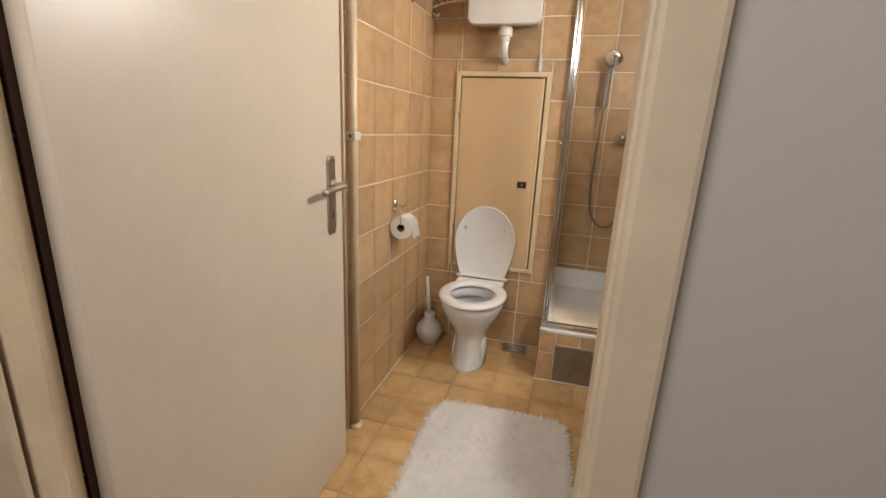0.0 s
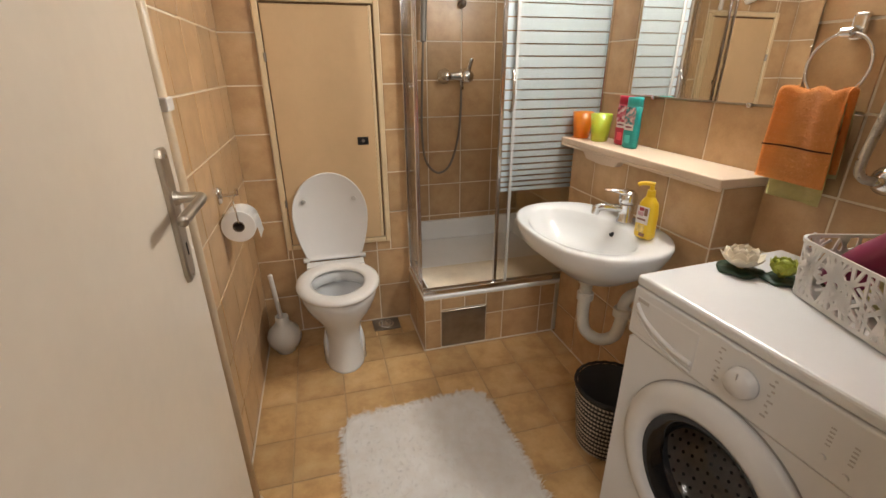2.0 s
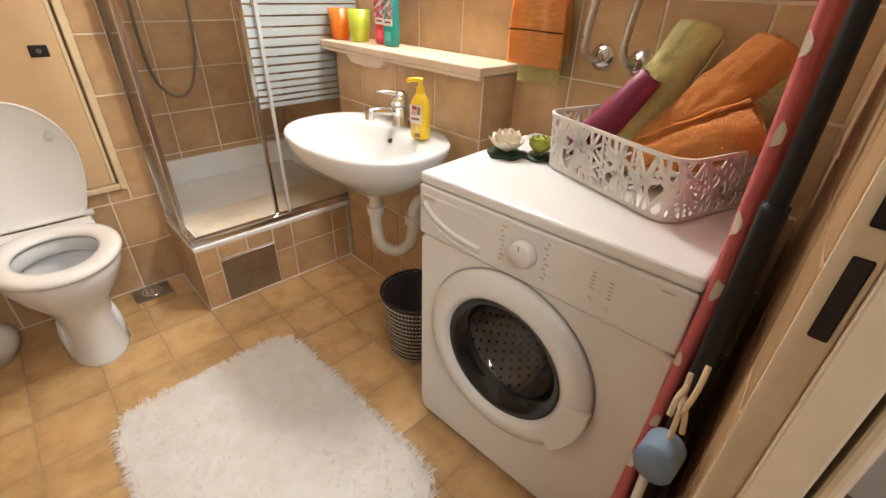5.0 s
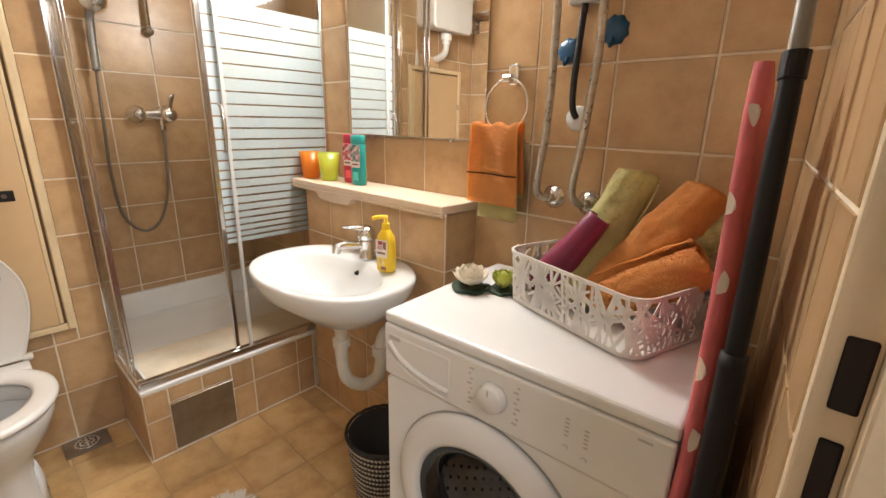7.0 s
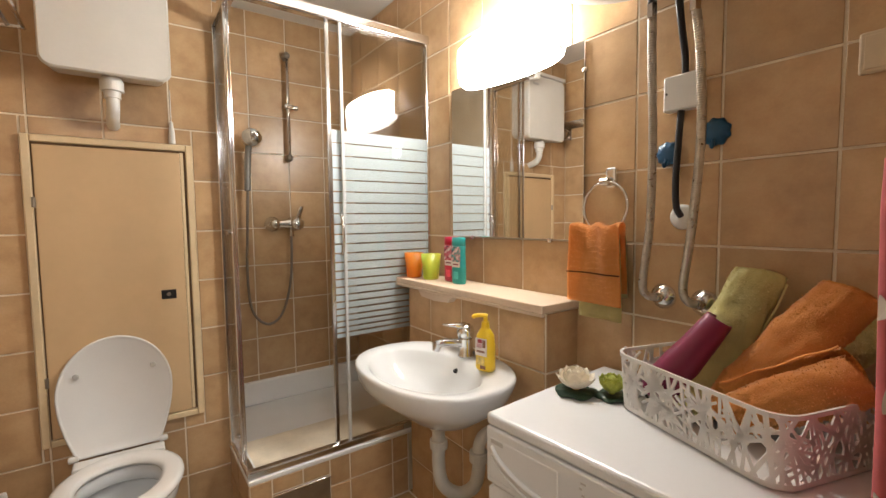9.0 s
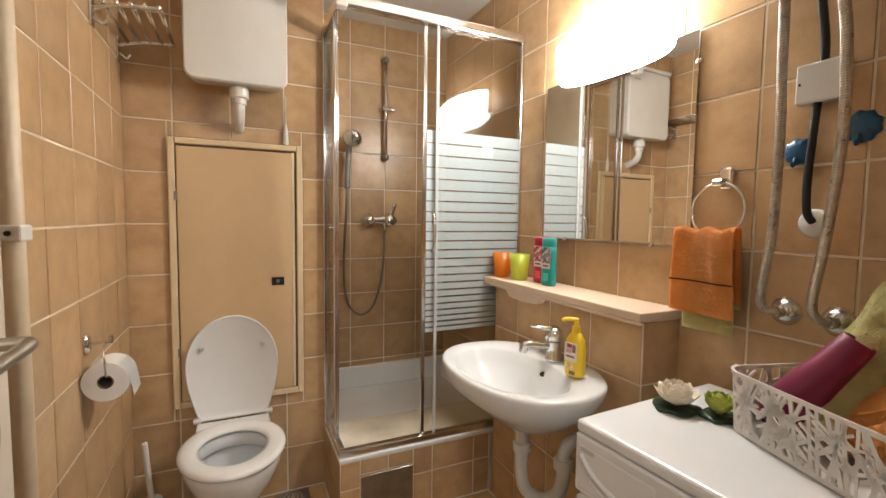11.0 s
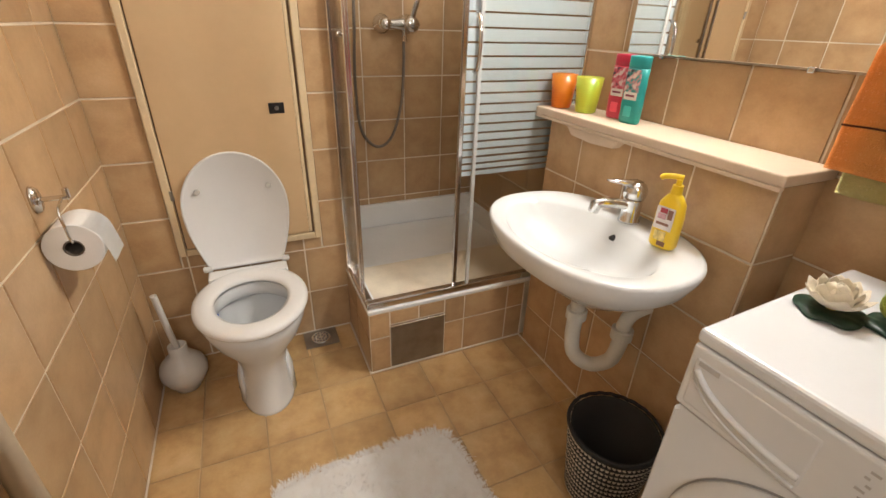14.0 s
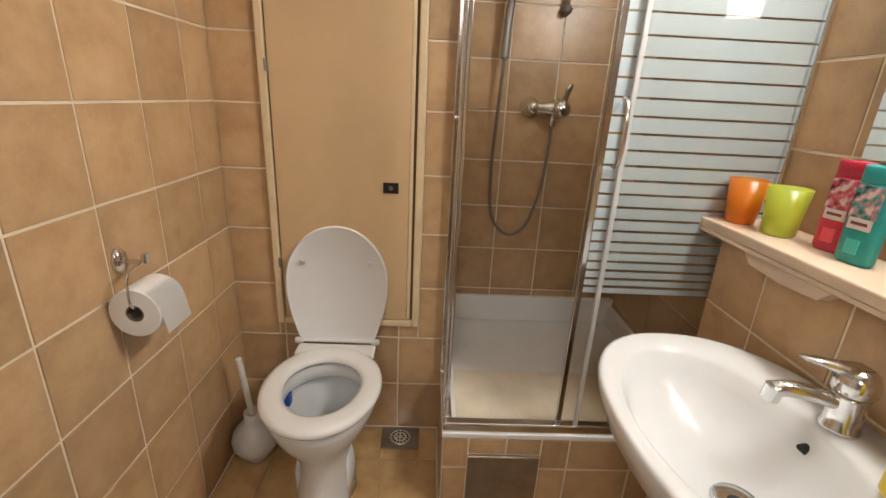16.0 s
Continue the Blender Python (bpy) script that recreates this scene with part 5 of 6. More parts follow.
def towel_roll(name, label, a, b, r, mat, seed, squash=1.0):
    """A towel rolled up: a spiral of cloth with a soft, uneven surface."""
    a, b = Vector(a), Vector(b)
    way = (b - a).normalized()
    side = way.orthogonal().normalized()
    up = way.cross(side)
    t = thing(name, label, "towel", group="rolled towels in the basket")
    bm = bmesh.new()
    rows = []
    turns, per, n = 2.6, 56, 44
    total = int(turns * per)
    for k in range(n + 1):
        e = k / n
        row = []
        for j in range(total + 1):
            ang = 2 * math.pi * j / per
            rad = r * (0.30 + 0.70 * j / total)
            tuck = 1 - 0.10 * (abs(2 * e - 1) ** 6)
            p = a + way * ((b - a).length * e + 0.006 * math.sin(ang * 2 + seed) * (abs(2 * e - 1) ** 3) * (1 if e > 0.5 else -1))
            nn = noise.noise(Vector((math.cos(ang) * 1.7 + seed, math.sin(ang) * 1.7, e * 4)))
            n2 = noise.noise(Vector((math.cos(ang) * 5 + seed, math.sin(ang) * 5, e * 11)))
            rr = rad * tuck * (1 + 0.14 * nn + 0.075 * n2 + 0.02 * noise.noise(p * 90))
            row.append(bm.verts.new(p + side * rr * math.cos(ang) + up * rr * math.sin(ang) * squash))
        rows.append(row)
    for p, q in zip(rows, rows[1:]):
        for j in range(total):
            bm.faces.new((p[j], p[j + 1], q[j + 1], q[j]))
    bmesh.ops.solidify(bm, geom=bm.faces[:], thickness=0.007)
    terry_loops(bm, mat, t, 9000, seed)
    part("cloth", bm, mat, t, smooth=True)
    ang = 2 * math.pi * turns
    out = side * math.cos(ang) + up * math.sin(ang) * squash
    line = [a + way * ((b - a).length * (0.02 + 0.96 * k / 12)) + out * r * (1.0 + 0.03 * math.sin(k * 1.3 + seed)) for k in range(13)]
    part("hem", tube(line, 0.0022, 8, steps=3), mat, t, "stitched hem along the roll", True)


towel_roll("towel_roll", "olive green towel rolled up in the basket", (1.418, 0.334, 0.875), (1.56, 0.258, 1.165), 0.058, OLIVE, 1.0)
towel_roll("towel_roll", "large orange towel rolled up leaning on the wall", (1.418, 0.272, 0.878), (1.555, 0.105, 1.14), 0.064, ORANGE, 2.0)
towel_roll("towel_roll", "orange hand towel rolled up in the basket", (1.388, 0.238, 0.912), (1.44, 0.065, 1.02), 0.055, ORANGE, 3.0)
towel_roll("towel_roll", "small olive towel rolled between orange ones", (1.50, 0.135, 1.01), (1.548, 0.055, 1.092), 0.038, OLIVE, 4.0)


def hair_dryer():
    t = thing("hair_dryer", "magenta hair dryer with a black grip in the basket", "hair dryer")
    wine = worn("magenta_plastic", (0.20, 0.012, 0.06), 0.35, vary=0.08, relief=0.02)
    a, b = Vector((1.395, 0.375, 0.925)), Vector((1.44, 0.288, 1.078))
    way = (b - a).to_track_quat("Z", "Y").to_matrix().to_4x4()
    m = Matrix.Translation(a) @ way
    ln = (b - a).length
    part("barrel", lathe([(0.001, -0.045), (0.028, -0.044), (0.040, -0.03), (0.044, 0.0), (0.041, 0.05), (0.033, 0.11), (0.0275, ln - 0.004), (0.026, ln), (0.023, ln), (0.022, ln - 0.02), (0.001, ln - 0.022)], 36, m=m, cap=False), wine, t, smooth=True)
    part("rear_grille", lathe([(0.030, -0.046), (0.034, -0.044), (0.034, -0.03)], 28, m=m), worn("black_gloss", (0.012, 0.012, 0.013), 0.2), t)
    part("grip", tube([a + Vector((0.0, -0.005, -0.01)), a + Vector((0.02, -0.06, -0.02)), a + Vector((0.04, -0.12, -0.03))], 0.017, 14), worn("black_grip", (0.012, 0.012, 0.013), 0.3), t, "black folding grip", True)


hair_dryer()


# ---- east wall fittings ----
def towel_ring():
    t = thing("towel_ring", "chrome towel ring on the tiled wall", "towel ring", (EAST, 0.662, 1.41))
    part("mount", box(-0.022, -0.003, -0.018, 0.018, -0.028, 0.032, 0.008, 3), CHROME, t)
    part("knuckle", cylinder((-0.045, -0.014, -0.012), (-0.045, 0.014, -0.012), 0.012, seg=18, bevel=0.003), CHROME, t)
    part("neck", cylinder((-0.02, 0, -0.006), (-0.045, 0, -0.012), 0.010, seg=14), CHROME, t)
    part("ring", tube([(-0.046 + 0.004 * math.cos(u), 0.072 * math.sin(u), -0.086 + 0.074 * math.cos(u)) for u in (2 * math.pi * k / 24 for k in range(25))], 0.0042, 10, steps=3), CHROME, t, smooth=True)


def hand_towel(name, label, mat, y0, y1, ztop, zfront, zback, x, seed, stripe):
    """A towel hung through the ring: front and back falls over a fold."""
    t = thing(name, label, "towel")
    bm = bmesh.new()
    n, rows = 22, []
    path = []
    for k in range(15):
        path.append((-0.016, ztop - (ztop - zfront) * (1 - k / 14)))
    for k in range(1, 6):
        a = math.pi * k / 6
        path.append((-0.016 * math.cos(a), ztop + 0.012 * math.sin(a)))
    for k in range(15):
        path.append((0.016, ztop - (ztop - zback) * k / 14))
    for px, pz in path:
        f = max(0, min(1, (ztop - pz) / 0.22))
        squeeze = 0.92 + 0.08 * f
        row = []
        for j in range(n + 1):
            s = j / n * 2 - 1
            y = (y0 + y1) / 2 + s * (y1 - y0) / 2 * squeeze
            wave = 0.010 * math.sin(3.2 * s + seed) * (1 - 0.6 * f) + 0.006 * noise.noise(Vector((s * 2, pz * 9, seed)))
            row.append(bm.verts.new((x + px + wave, y, pz + 0.005 * (1 - f) * math.cos(7 * s + seed))))
        rows.append(row)
    for p, q in zip(rows, rows[1:]):
        for j in range(n):
            bm.faces.new((p[j], p[j + 1], q[j + 1], q[j]))
    bmesh.ops.solidify(bm, geom=bm.faces[:], thickness=0.005)
    terry_loops(bm, mat, t, 7000, seed)
    part("cloth", bm, mat, t, smooth=True)
    if stripe:
        z = zfront + 0.088
        bm = bmesh.new()
        lo, hi = [], []
        for j in range(n + 1):
            s = j / n * 2 - 1
            f = max(0, min(1, (ztop - z) / 0.22))
            y = (y0 + y1) / 2 + s * (y1 - y0) / 2 * (0.92 + 0.08 * f)
            wave = 0.010 * math.sin(3.2 * s + seed) * (1 - 0.6 * f) + 0.006 * noise.noise(Vector((s * 2, z * 9, seed)))
            lo.append(bm.verts.new((x - 0.0185 + wave - 0.0025, y, z)))
            hi.append(bm.verts.new((x - 0.0185 + wave - 0.0025, y, z + 0.004)))
        for j in range(n):
            bm.faces.new((lo[j], lo[j + 1], hi[j + 1], hi[j]))
        bmesh.ops.solidify(bm, geom=bm.faces[:], thickness=0.003)
        part("woven_stripe", bm, worn("brown_stripe", (0.10, 0.03, 0.012), 0.8), t, "dark woven stripe")


towel_ring()
hand_towel("hand_towel", "orange terry hand towel hung in the ring", ORANGE, 0.584, 0.770, 1.264, 1.040, 1.075, EAST - 0.062, 0.4, True)
hand_towel("face_cloth", "pale olive towel hung behind the orange one", OLIVE, 0.598, 0.745, 1.235, 0.990, 1.06, EAST - 0.034, 1.7, False)


def water_heater():
    t = thing("water_heater", "white round electric water heater on the wall", "water heater", (1.395, 0.50, 1.84))
    part("tank", lathe([(0.001, 0.0), (0.10, 0.006), (0.17, 0.026), (0.205, 0.06), (0.212, 0.10), (0.212, 0.56), (0.16, 0.585), (0.001, 0.59)], 56), PLASTIC, t, smooth=True)
    part("wall_bracket", box(0.19, 0.231, -0.12, 0.12, 0.15, 0.45, 0.004), STEEL, t)
    black = worn("black_rubber", (0.012, 0.011, 0.012), 0.5)
    part("cable_gland", cylinder((0.098, -0.08, 0.015), (0.098, -0.08, -0.022), 0.022, 0.016, 18), black, t)
    for y in (-0.018, -0.118):
        part("pipe_stub", cylinder((0.105, y, 0.012), (0.105, y, -0.03), 0.0105, seg=16), black if y > -0.05 else CHROME, t)
    part("safety_valve", cylinder((0.105, -0.118, -0.02), (0.105, -0.165, -0.012), 0.010, seg=14, bevel=0.002), CHROME, t)


def braided_hose(label, pts, y, z):
    t = thing("braided_hose", label, "water hose", group="braided water hoses")
    braid = worn("braided_steel", (0.56, 0.53, 0.48), 0.28, 1.0, vary=0.2, scale=60)
    part("hose", tube(pts, 0.0105, 14, ribs=0.0006, pitch=0.0052), braid, t)
    part("nut", cylinder(Vector(pts[0]) + Vector((0, 0, 0.012)), Vector(pts[0]) - Vector((0, 0, 0.02)), 0.0125, seg=6), CHROME, t)
    part("elbow", tube([pts[-1], (EAST - 0.035, y, z), (EAST - 0.006, y, z)], 0.0135, 14), CHROME, t, smooth=True)
    part("rosette", lathe([(0.001, 0.024), (0.018, 0.022), (0.026, 0.010), (0.034, 0.003), (0.034, 0.0)], 28, m=Matrix.Translation((EAST - 0.003, y, z)) @ pose(0, 0, 0, 0, -90, 0)), CHROME, t, "round chrome wall rosette", True)


water_heater()
braided_hose("flexible braided steel hose to the water heater", [(1.50, 0.482, 1.795), (1.515, 0.488, 1.66), (1.535, 0.494, 1.50), (1.55, 0.505, 1.28), (1.56, 0.528, 1.12), (1.572, 0.522, 1.084), (1.588, 0.508, 1.078)], 0.505, 1.077)
braided_hose("flexible braided steel hose with a chrome elbow", [(1.50, 0.382, 1.775), (1.515, 0.374, 1.66), (1.535, 0.378, 1.47), (1.55, 0.402, 1.25), (1.56, 0.422, 1.12), (1.572, 0.416, 1.082), (1.588, 0.402, 1.074)], 0.399, 1.073)


def power_cable():
    black = worn("black_cable", (0.012, 0.011, 0.014), 0.45)
    t = thing("junction_box", "white junction box with the heater's black cable", "junction box", (EAST, 0.455, 1.61))
    part("box", box(-0.036, -0.003, -0.046, 0.046, -0.045, 0.045, 0.005), PLASTIC, t)
    part("screw", cylinder((-0.0355, 0.036, 0.0), (-0.0375, 0.036, 0.0), 0.003, seg=10), DARK, t)
    part("cable", tube([(-0.130, -0.035, 0.212), (-0.10, -0.028, 0.15), (-0.045, -0.012, 0.09), (-0.024, -0.004, 0.042)], 0.0085, 12), black, t, "thick black cable", True)
    part("cable", tube([(-0.024, 0.004, -0.043), (-0.026, 0.008, -0.12), (-0.028, 0.012, -0.22), (-0.026, 0.010, -0.29), (-0.012, 0.004, -0.315)], 0.0085, 12), black, t, "thick black cable", True)
    s = thing("cable_outlet", "round white cable outlet on the tiles", "cable outlet", (EAST - 0.003, 0.458, 1.293))
    part("disc", lathe([(0.001, 0.010), (0.026, 0.009), (0.033, 0.003), (0.033, 0.0)], 30, m=pose(0, 0, 0, 0, -90, 0)), PLASTIC, s, smooth=True)
    blue = worn("blue_plastic", (0.008, 0.085, 0.20), 0.35, vary=0.15, scale=40)
    for y, z, r in ((0.500, 1.462, 0.031), (0.384, 1.500, 0.034)):
        h = thing("suction_hook", "blue shell shaped suction hook on the tiles", "wall hook", (EAST - 0.003, y, z), group="blue wall hooks")
        n = 36
        def scallop(q, hgt):
            return [(-hgt, q * r * (1 + 0.07 * math.cos(9 * a)) * math.cos(a), q * r * (1 + 0.07 * math.cos(9 * a)) * math.sin(a)) for a in (2 * math.pi * k / n for k in range(n))]
        part("shell", loft([scallop(1.0, 0.0), scallop(1.0, 0.004), scallop(0.8, 0.010), scallop(0.4, 0.014)]), blue, h, smooth=True)
        part("hook", tube([(-0.012, 0, -r * 0.5), (-0.018, 0, -r * 1.05), (-0.024, 0, -r * 1.1), (-0.026, 0, -r * 0.85)], 0.004, 10), blue, h, smooth=True)
    w = thing("wall_switch", "cream square light switch on the tiles", "switch", (EAST - 0.003, 0.085, 1.605))
    part("plate", box(-0.010, 0.0, -0.042, 0.042, -0.040, 0.040, 0.004), FRAME_PAINT, w)
    part("rocker", box(-0.0128, -0.0101, -0.033, 0.033, -0.032, 0.032, 0.0012), FRAME_PAINT, w)


power_cable()


# ---- between machine and door wall ----
def ironing_board():
    """Folded and standing on end, seen along its padded edge."""
    t = thing("ironing_board", "ironing board with pink leaf patterned cover standing folded", "ironing board")
    pink = worn("pink_cover", (0.56, 0.13, 0.14), 0.85, vary=0.18, scale=18, relief=0.3)
    def lean(z):
        return 1.025 + 0.205 * (z - 0.35) / 1.0
    def tip(z):
        return 0.003 + 0.055 * max(0.0, z - 0.86)
    zs = [0.03, 0.2, 0.5, 0.8, 1.05, 1.22, 1.30, 1.345, 1.368]
    cut = [0.24, 0.25, 0.25, 0.24, 0.20, 0.13, 0.085, 0.045, 0.01]
    rings = []
    for z, wd in zip(zs, cut):
        x0 = lean(z) + (0.0 if z < 1.3 else (z - 1.3) * 0.25)
        r = 0.014
        d = tip(z)
        rings.append([(x0 + r, d - 0.030, z), (x0 + 0.003, d - 0.027, z), (x0, d - 0.0185, z), (x0 + 0.003, d - 0.010, z), (x0 + r, d - 0.007, z), (x0 + wd + r, d - 0.007, z), (x0 + wd + 2 * r, d - 0.0185, z), (x0 + wd + r, d - 0.030, z)])
    part("padded_board", loft(rings), pink, t, "pink padded cover", True)
    white = worn("white_leaf_print", (0.70, 0.62, 0.55), 0.85)
    rng = random.Random(3)
    for k in range(9):
        z = 0.36 + 0.118 * k + rng.uniform(-0.012, 0.012)
        x0, a, ln = lean(z) - 0.0012, rng.uniform(-0.7, 0.7), rng.uniform(0.014, 0.020)
        ring = []
        for j in range(12):
            q = 2 * math.pi * j / 12
            py, pz = 0.008 * math.sin(q) * abs(math.sin(q)) ** 0.7 + 0.005 * math.cos(q) ** 2, ln * math.cos(q)
            y, zz = py * math.cos(a) - pz * math.sin(a) * 0.4, py * math.sin(a) + pz * math.cos(a)
            yy = -0.0185 + max(-0.0095, min(0.0095, y + (0.005 if k % 2 else -0.005)))
            edge = ((yy + 0.0185) / 0.0095) ** 2 * 0.0040
            ring.append((lean(z + zz) + edge, yy + tip(z + zz), z + zz))
        part("leaf_print", loft([[(x - 0.0014, y, z) for x, y, z in ring], [(x + 0.003, y, z) for x, y, z in ring]]), white, t)
    legs = worn("white_leg_tube", (0.72, 0.72, 0.70), 0.35)
    for dy in (0.0, -0.02):
        part("leg", tube([(0.985 + dy, -0.050 + dy * 0.3, 0.02), (1.0 + dy, -0.048 + dy * 0.3, 0.30), (1.03 + dy, -0.044, 0.60)], 0.008, 12), legs, t, "white tube leg", True)
    cap = worn("grey_blue_plastic", (0.17, 0.25, 0.36), 0.45, vary=0.12)
    part("leg_cap", loft([[(0.978 + 0.012 * k - 0.02, -0.056 + 0.030 * math.cos(a), 0.618 + 0.036 * math.sin(a)) for a in (2 * math.pi * j / 24 for j in range(24))] for k in (0, 1, 3, 4)]), cap, t, "grey-blue plastic foot", True)
    cord = worn("cream_cord", (0.60, 0.48, 0.33), 0.9)
    for pts in ([(1.04, -0.043, 0.745), (1.015, -0.05, 0.705), (0.998, -0.058, 0.71), (1.01, -0.062, 0.745), (1.035, -0.06, 0.775)], [(1.012, -0.052, 0.715), (0.995, -0.056, 0.68), (0.99, -0.058, 0.655)], [(1.016, -0.05, 0.72), (1.002, -0.062, 0.70), (1.0, -0.068, 0.668)], [(1.02, -0.048, 0.735), (1.0, -0.045, 0.725), (0.985, -0.046, 0.70)]):
        part("tie_cord", tube(pts, 0.0042, 8), cord, t, "knotted cream cord")


def floor_vacuum():
    t = thing("stick_vacuum", "black stick vacuum with a grey tube in the corner", "vacuum cleaner")
    black = worn("black_plastic_body", (0.006, 0.006, 0.008), 0.5, vary=0.2, scale=20)
    grey = worn("grey_metal_tube", (0.20, 0.19, 0.175), 0.36, 0.5, vary=0.1)
    bsdf(black).inputs["Specular IOR Level"].default_value = 0.25
    part("body", tube([(1.045, -0.056, 0.03), (1.06, -0.054, 0.4), (1.085, -0.050, 0.75), (1.108, -0.045, 1.0)], 0.0165, 18), black, t, "black lower body", True)
    part("neck", tube([(1.106, -0.0455, 0.98), (1.125, -0.042, 1.12), (1.160, -0.033, 1.36)], 0.0125, 16), black, t, smooth=True)
    part("floor_head", box(0.985, 1.24, -0.092, -0.046, 0.003, 0.06, 0.01), black, t)
    part("tube", tube([(1.156, -0.034, 1.33), (1.160, -0.033, 1.36), (1.172, -0.030, 1.44), (1.180, -0.028, 1.50)], 0.0105, 16), grey, t, "grey metal tube", True)
    part("tube_collar", cylinder((1.156, -0.034, 1.335), (1.161, -0.033, 1.365), 0.0145, seg=18), black, t)
    part("end_cap", cylinder((1.178, -0.0285, 1.487), (1.184, -0.027, 1.527), 0.0135, 0.0125, 18, bevel=0.003), black, t)


ironing_board()
floor_vacuum()


# ---- on the floor ----
def waste_basket():
    t = thing("waste_basket", "black and white woven waste basket", "waste basket", (1.284, 0.872, 0.003))
    black = worn("black_weave", (0.016, 0.014, 0.013), 0.6, vary=0.2, scale=40)
    pale = worn("pale_weave", (0.58, 0.50, 0.40), 0.7, vary=0.15, scale=40)
    H, r0, r1 = 0.276, 0.098, 0.128
    part("liner", lathe([(0.001, 0.004), (r0 - 0.006, 0.004), (r1 - 0.007, H - 0.004), (r1 - 0.009, H - 0.004), (r0 - 0.008, 0.008), (0.001, 0.008)], 48, cap=False), black, t, "dark inside", True)
    rows, per = 26, 60
    strands = {0: bmesh.new(), 1: bmesh.new()}
    for i in range(rows):
        z = 0.010 + (H - 0.022) * (i + 0.5) / rows
        r = r0 + (r1 - r0) * z / H
        for k in range(per):
            a = 2 * math.pi * (k + 0.5 * (i % 2)) / per
            half = math.pi / per * (0.98 if i % 2 else 0.80)
            own = bmesh.new()
            pts = []
            for s in (-1, 0, 1):
                q, o = a + s * half, r + (0.0028 if s == 0 else -0.001)
                for dz, do in ((-0.0042, -0.002), (0, 0.0012), (0.0042, -0.002)):
                    pts.append(own.verts.new(((o + do) * math.cos(q), (o + do) * math.sin(q), z + dz + s * 0.0032 * (1 if i // 2 % 2 else -1))))
            for u in range(2):
                for w in range(2):
                    own.faces.new((pts[3 * u + w], pts[3 * u + 3 + w], pts[3 * u + 4 + w], pts[3 * u + 1 + w]))
            joined(strands[1 if (i % 2 == 0 and z < H * 0.92) else 0], own)
    part("dark_weave", strands[0], black, t, smooth=True)["kind"] = "stuff"
    part("pale_weave", strands[1], pale, t, "pale woven strands", smooth=True)["kind"] = "stuff"
    part("rim", tube([((r1 + 0.001) * math.cos(u), (r1 + 0.001) * math.sin(u), H - 0.004 + 0.003 * (k % 2)) for k, u in enumerate(2 * math.pi * k / 48 for k in range(49))], 0.0055, 8, steps=2), black, t, smooth=True)


def fur_rug():
    t = thing("fur_rug", "white shaggy faux fur rug on the tiles", "rug", (0.648, 0.812, 0.004), 2)
    w, l = 0.312, 0.450
    fur = material("white_fur", (0.80, 0.77, 0.72), 0.9, spec=0.15)
    r = ramp(fur, noisy(fur, 22.0, 3.0), ((0.3, (0.84, 0.81, 0.77)), (0.65, (0.90, 0.89, 0.87))))
    link(fur, r.outputs[0], bsdf(fur).inputs["Base Color"])
    bsdf(fur).inputs["Sheen Weight"].default_value = 0.3
    # light passes through the fine strands
    glow, blend = fur.node_tree.nodes.new("ShaderNodeBsdfTranslucent"), fur.node_tree.nodes.new("ShaderNodeMixShader")
    link(fur, r.outputs[0], glow.inputs[0])
    blend.inputs[0].default_value = 0.28
    for a, b in ((bsdf(fur).outputs[0], blend.inputs[1]), (glow.outputs[0], blend.inputs[2]), (blend.outputs[0], fur.node_tree.nodes["Material Output"].inputs[0])):
        link(fur, a, b)
    def inside(x, y):
        return (abs(x) / w) ** 9 + (abs(y) / l) ** 9 <= 1
    ring = [(math.copysign(abs(math.cos(u)) ** 0.26, math.cos(u)) * w, math.copysign(abs(math.sin(u)) ** 0.26, math.sin(u)) * l) for u in (2 * math.pi * k / 72 for k in range(72))]
    part("backing", loft([[(x * 0.985, y * 0.985, 0) for x, y in ring], [(x * 0.985, y * 0.985, 0.008) for x, y in ring], [(x * 0.96, y * 0.97, 0.012) for x, y in ring]]), fur, t)
    rng = np.random.default_rng(5)
    verts, faces = [], []
    # strands gather into tufts that lean along a slow flow, outwards at the rim
    cell, tufts, count = 0.013, {}, 0
    while count < 42000:
        x, y = rng.uniform(-w, w), rng.uniform(-l, l)
        if not inside(x, y):
            continue
        count += 1
        key = (math.floor(x / cell + 0.35 * math.sin(y * 160)), math.floor(y / cell))
        if key not in tufts:
            edge = max(abs(x) / w, abs(y) / l)
            a = 3.2 * noise.noise(Vector((x * 6, y * 6, 0.3))) + 1.6 * noise.noise(Vector((x * 22, y * 22, 4))) + rng.normal(0, 0.5)
            if edge > 0.93:
                a = math.atan2(y / l if abs(y) / l > abs(x) / w else 0, x / w if abs(x) / w >= abs(y) / l else 0) + rng.normal(0, 0.5)
            tufts[key] = (x, y, a, rng.uniform(0.25, 0.75), rng.uniform(0.024, 0.040))
        cx, cy, a, lift, ln = tufts[key]
        a, ln = a + rng.normal(0, 0.34), ln * rng.uniform(0.6, 1.05)
        d = np.array((math.cos(a) * math.cos(lift), math.sin(a) * math.cos(lift), math.sin(lift)))
        s = np.array((-math.sin(a), math.cos(a), 0)) * rng.uniform(0.0006, 0.0012)
        p0 = np.array((x, y, 0.006))
        gather = np.array((cx - x, cy - y, 0.0))
        p1 = p0 + d * ln * 0.55 + gather * 0.15
        p2 = p0 + d * ln + gather * 0.4 + np.array((0, 0, -0.28 * ln))
        p2[2] = max(p2[2], 0.002)
        n = len(verts)
        verts += [tuple(p0 - s), tuple(p0 + s), tuple(p1 + s * 0.9), tuple(p1 - s * 0.9), tuple(p2)]
        faces += [(n, n + 1, n + 2, n + 3), (n + 3, n + 2, n + 4)]
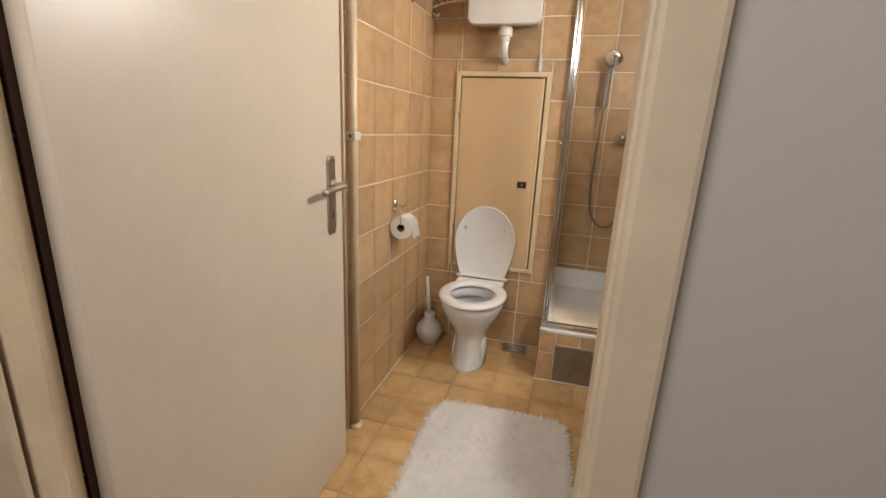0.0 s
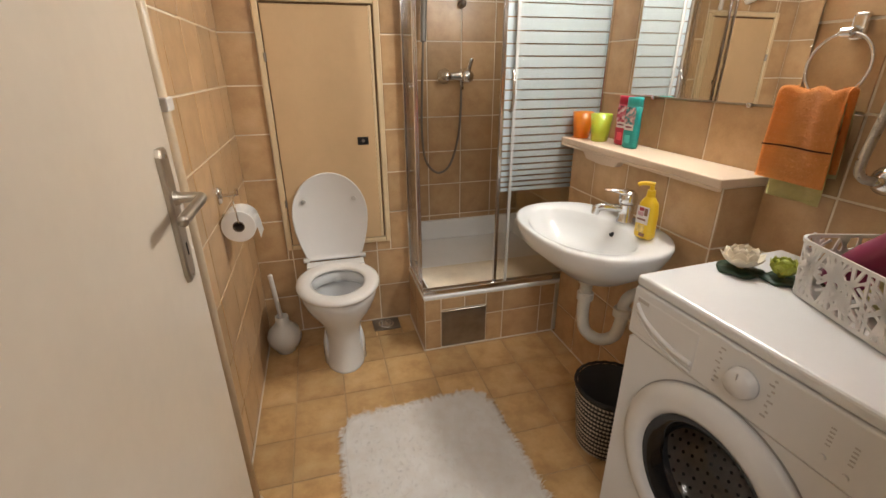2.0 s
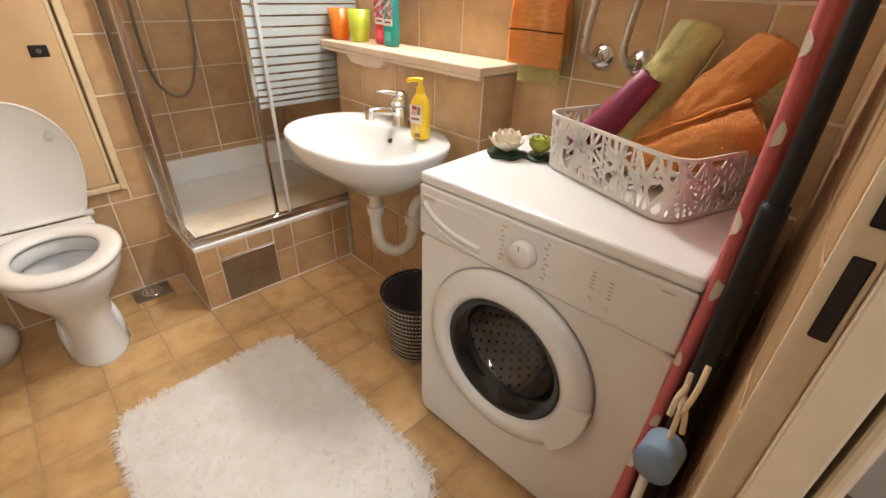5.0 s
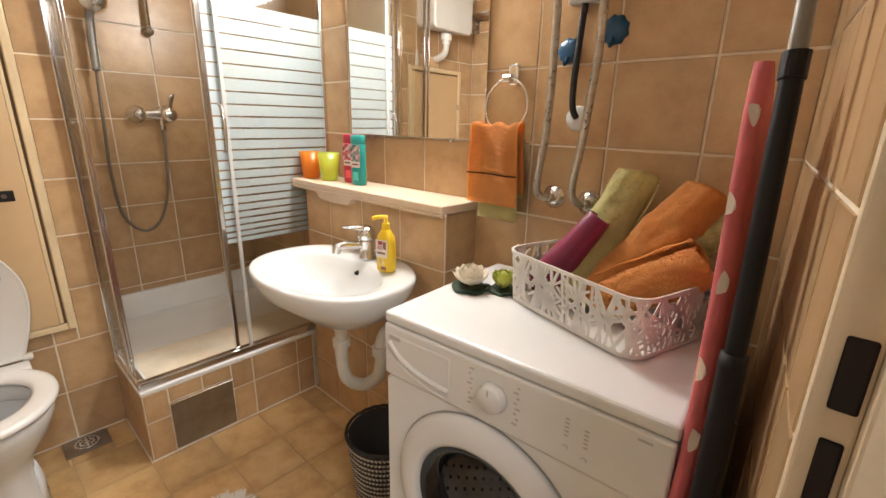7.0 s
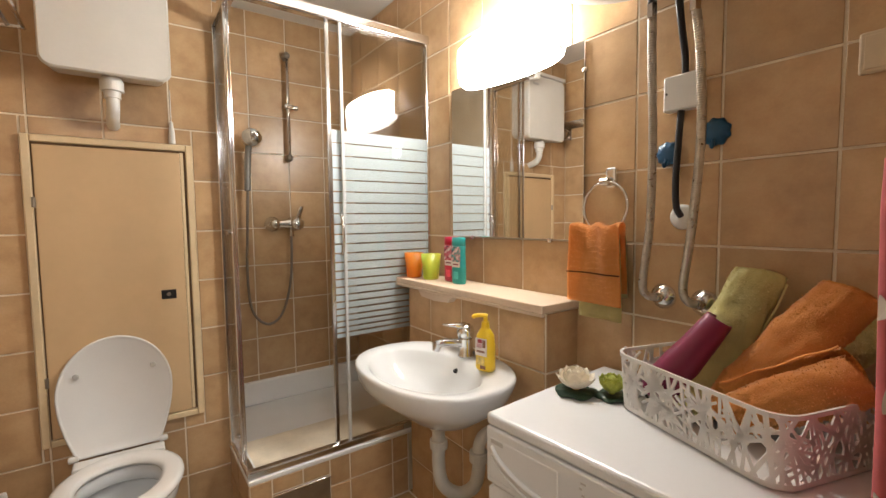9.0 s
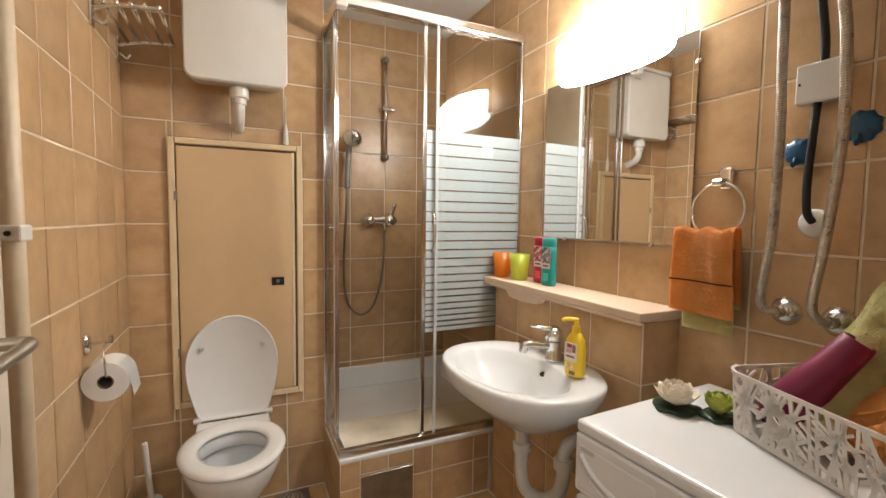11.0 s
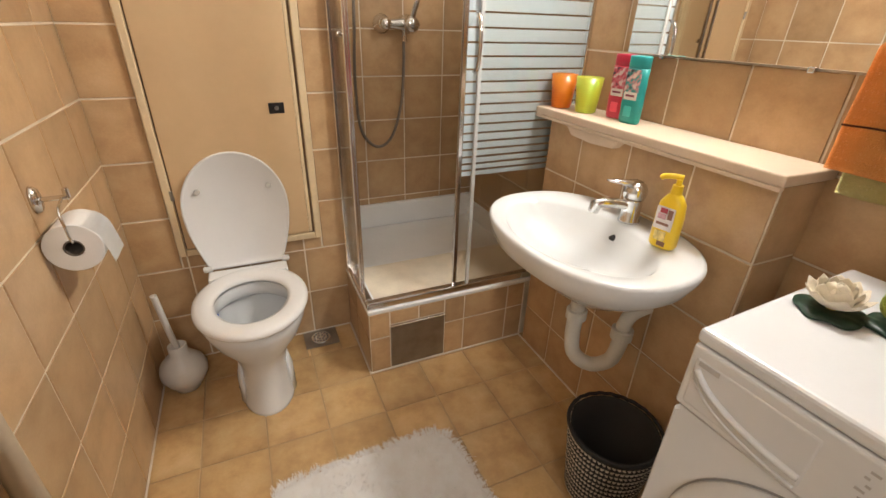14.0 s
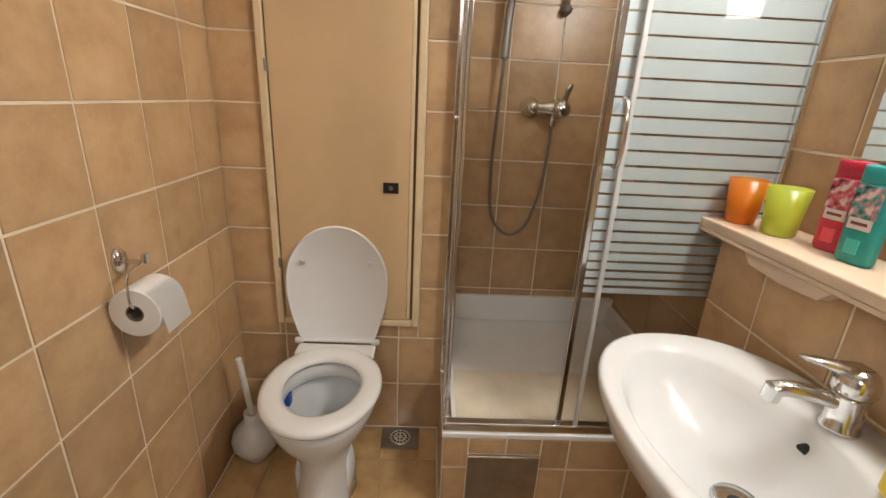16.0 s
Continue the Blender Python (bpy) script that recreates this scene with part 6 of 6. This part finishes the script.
    me = bpy.data.meshes.new("fur")
    me.from_pydata(verts, [], faces)
    me.materials.append(fur)
    pile = new("fur", me)
    pile.parent = t
    tagged(pile, "long white fur strands", kind="stuff")


waste_basket()
fur_rug()


# ---- sealant along the floor and small wall marks ----
SEAL = worn("cream_sealant", (0.78, 0.70, 0.58), 0.6, vary=0.15, scale=9)
for nm, b in (("trim_kerb_front", (KERB_X - 0.006, PIER_X, KERB_Y - 0.009, KERB_Y - 0.0032, 0.003, 0.010)), ("trim_kerb_side", (KERB_X - 0.009, KERB_X - 0.0032, KERB_Y - 0.009, SHAFT - 0.004, 0.003, 0.010)), ("trim_pier", (PIER_X - 0.009, PIER_X - 0.0032, PIER_Y0, KERB_Y - 0.010, 0.003, 0.010)), ("trim_west", (WEST + 0.0032, WEST + 0.009, -0.05, SHAFT - 0.004, 0.003, 0.009)), ("trim_north", (WEST + 0.010, KERB_X - 0.010, SHAFT - 0.009, SHAFT - 0.0032, 0.003, 0.009)), ("trim_pier_corner", (PIER_X - 0.008, PIER_X - 0.0032, KERB_Y - 0.0105, KERB_Y - 0.0032, 0.0105, 0.285))):
    tagged(part(nm, box(*b, 0.002), SEAL), "thin cream sealant line along the tiles", "sealant", kind="structure")
plug = thing("wall_plug", "small white plug in a drilled tile", "wall plug", (EAST - 0.0028, 0.615, 0.905))
part("cap", lathe([(0.001, 0.003), (0.005, 0.0025), (0.0065, 0.0)], 14, m=pose(0, 0, 0, 0, -90, 0)), PLASTIC, plug)


# ---- tiles of walls and floor ----
clad(wall_west, (WEST, 0, 0), (0, 1, 0), (0, 0, 1), cuts(DOOR_Y, SHAFT, 1.63, PITCH), ROWS_A)
clad(wall_north, (0, SHAFT, 0), (1, 0, 0), (0, 0, 1), [0, 0.172, 0.384, 0.600, 0.775], ROWS_A, holes=((0.151, 0.674, 0.478, 1.610),))
clad(wall_shower, (0, SHOWER_BACK, 0), (1, 0, 0), (0, 0, 1), cuts(0.775, EAST, 1.22, PITCH), ROWS_A)
clad(wall_east, (EAST, 0, 0), (0, -1, 0), (0, 0, 1), cuts(-SHOWER_BACK, 0.036, -0.150, 0.2215), ROWS_B)
clad(wall_pier, (PIER_X, 0, 0), (0, -1, 0), (0, 0, 1), cuts(-PIER_Y1, -PIER_Y0, -1.0, 0.2115), cuts(0, PIER_TOP, 0.81, 0.2085))
clad(wall_pier, (0, PIER_Y0, 0), (1, 0, 0), (0, 0, 1), [PIER_X, EAST], cuts(0, PIER_TOP, 0.81, 0.2085))
_a, _b = Vector((EAST, -0.036, 0)), Vector((0.945, -0.118, 0))
clad(wall_south, _a, (_b - _a).normalized(), (0, 0, 1), cuts(0, (_b - _a).length, 0.17, PITCH), ROWS_B)
clad(floor, (0, 0, 0), (1, 0, 0), (0, 1, 0), cuts(0, EAST, 0.150, 0.2045), cuts(DOOR_Y, SHAFT, 1.415, 0.2045), FLOOR_TILE, holes=((0.545, 0.689, 1.875, 1.997),), joint=0.004)
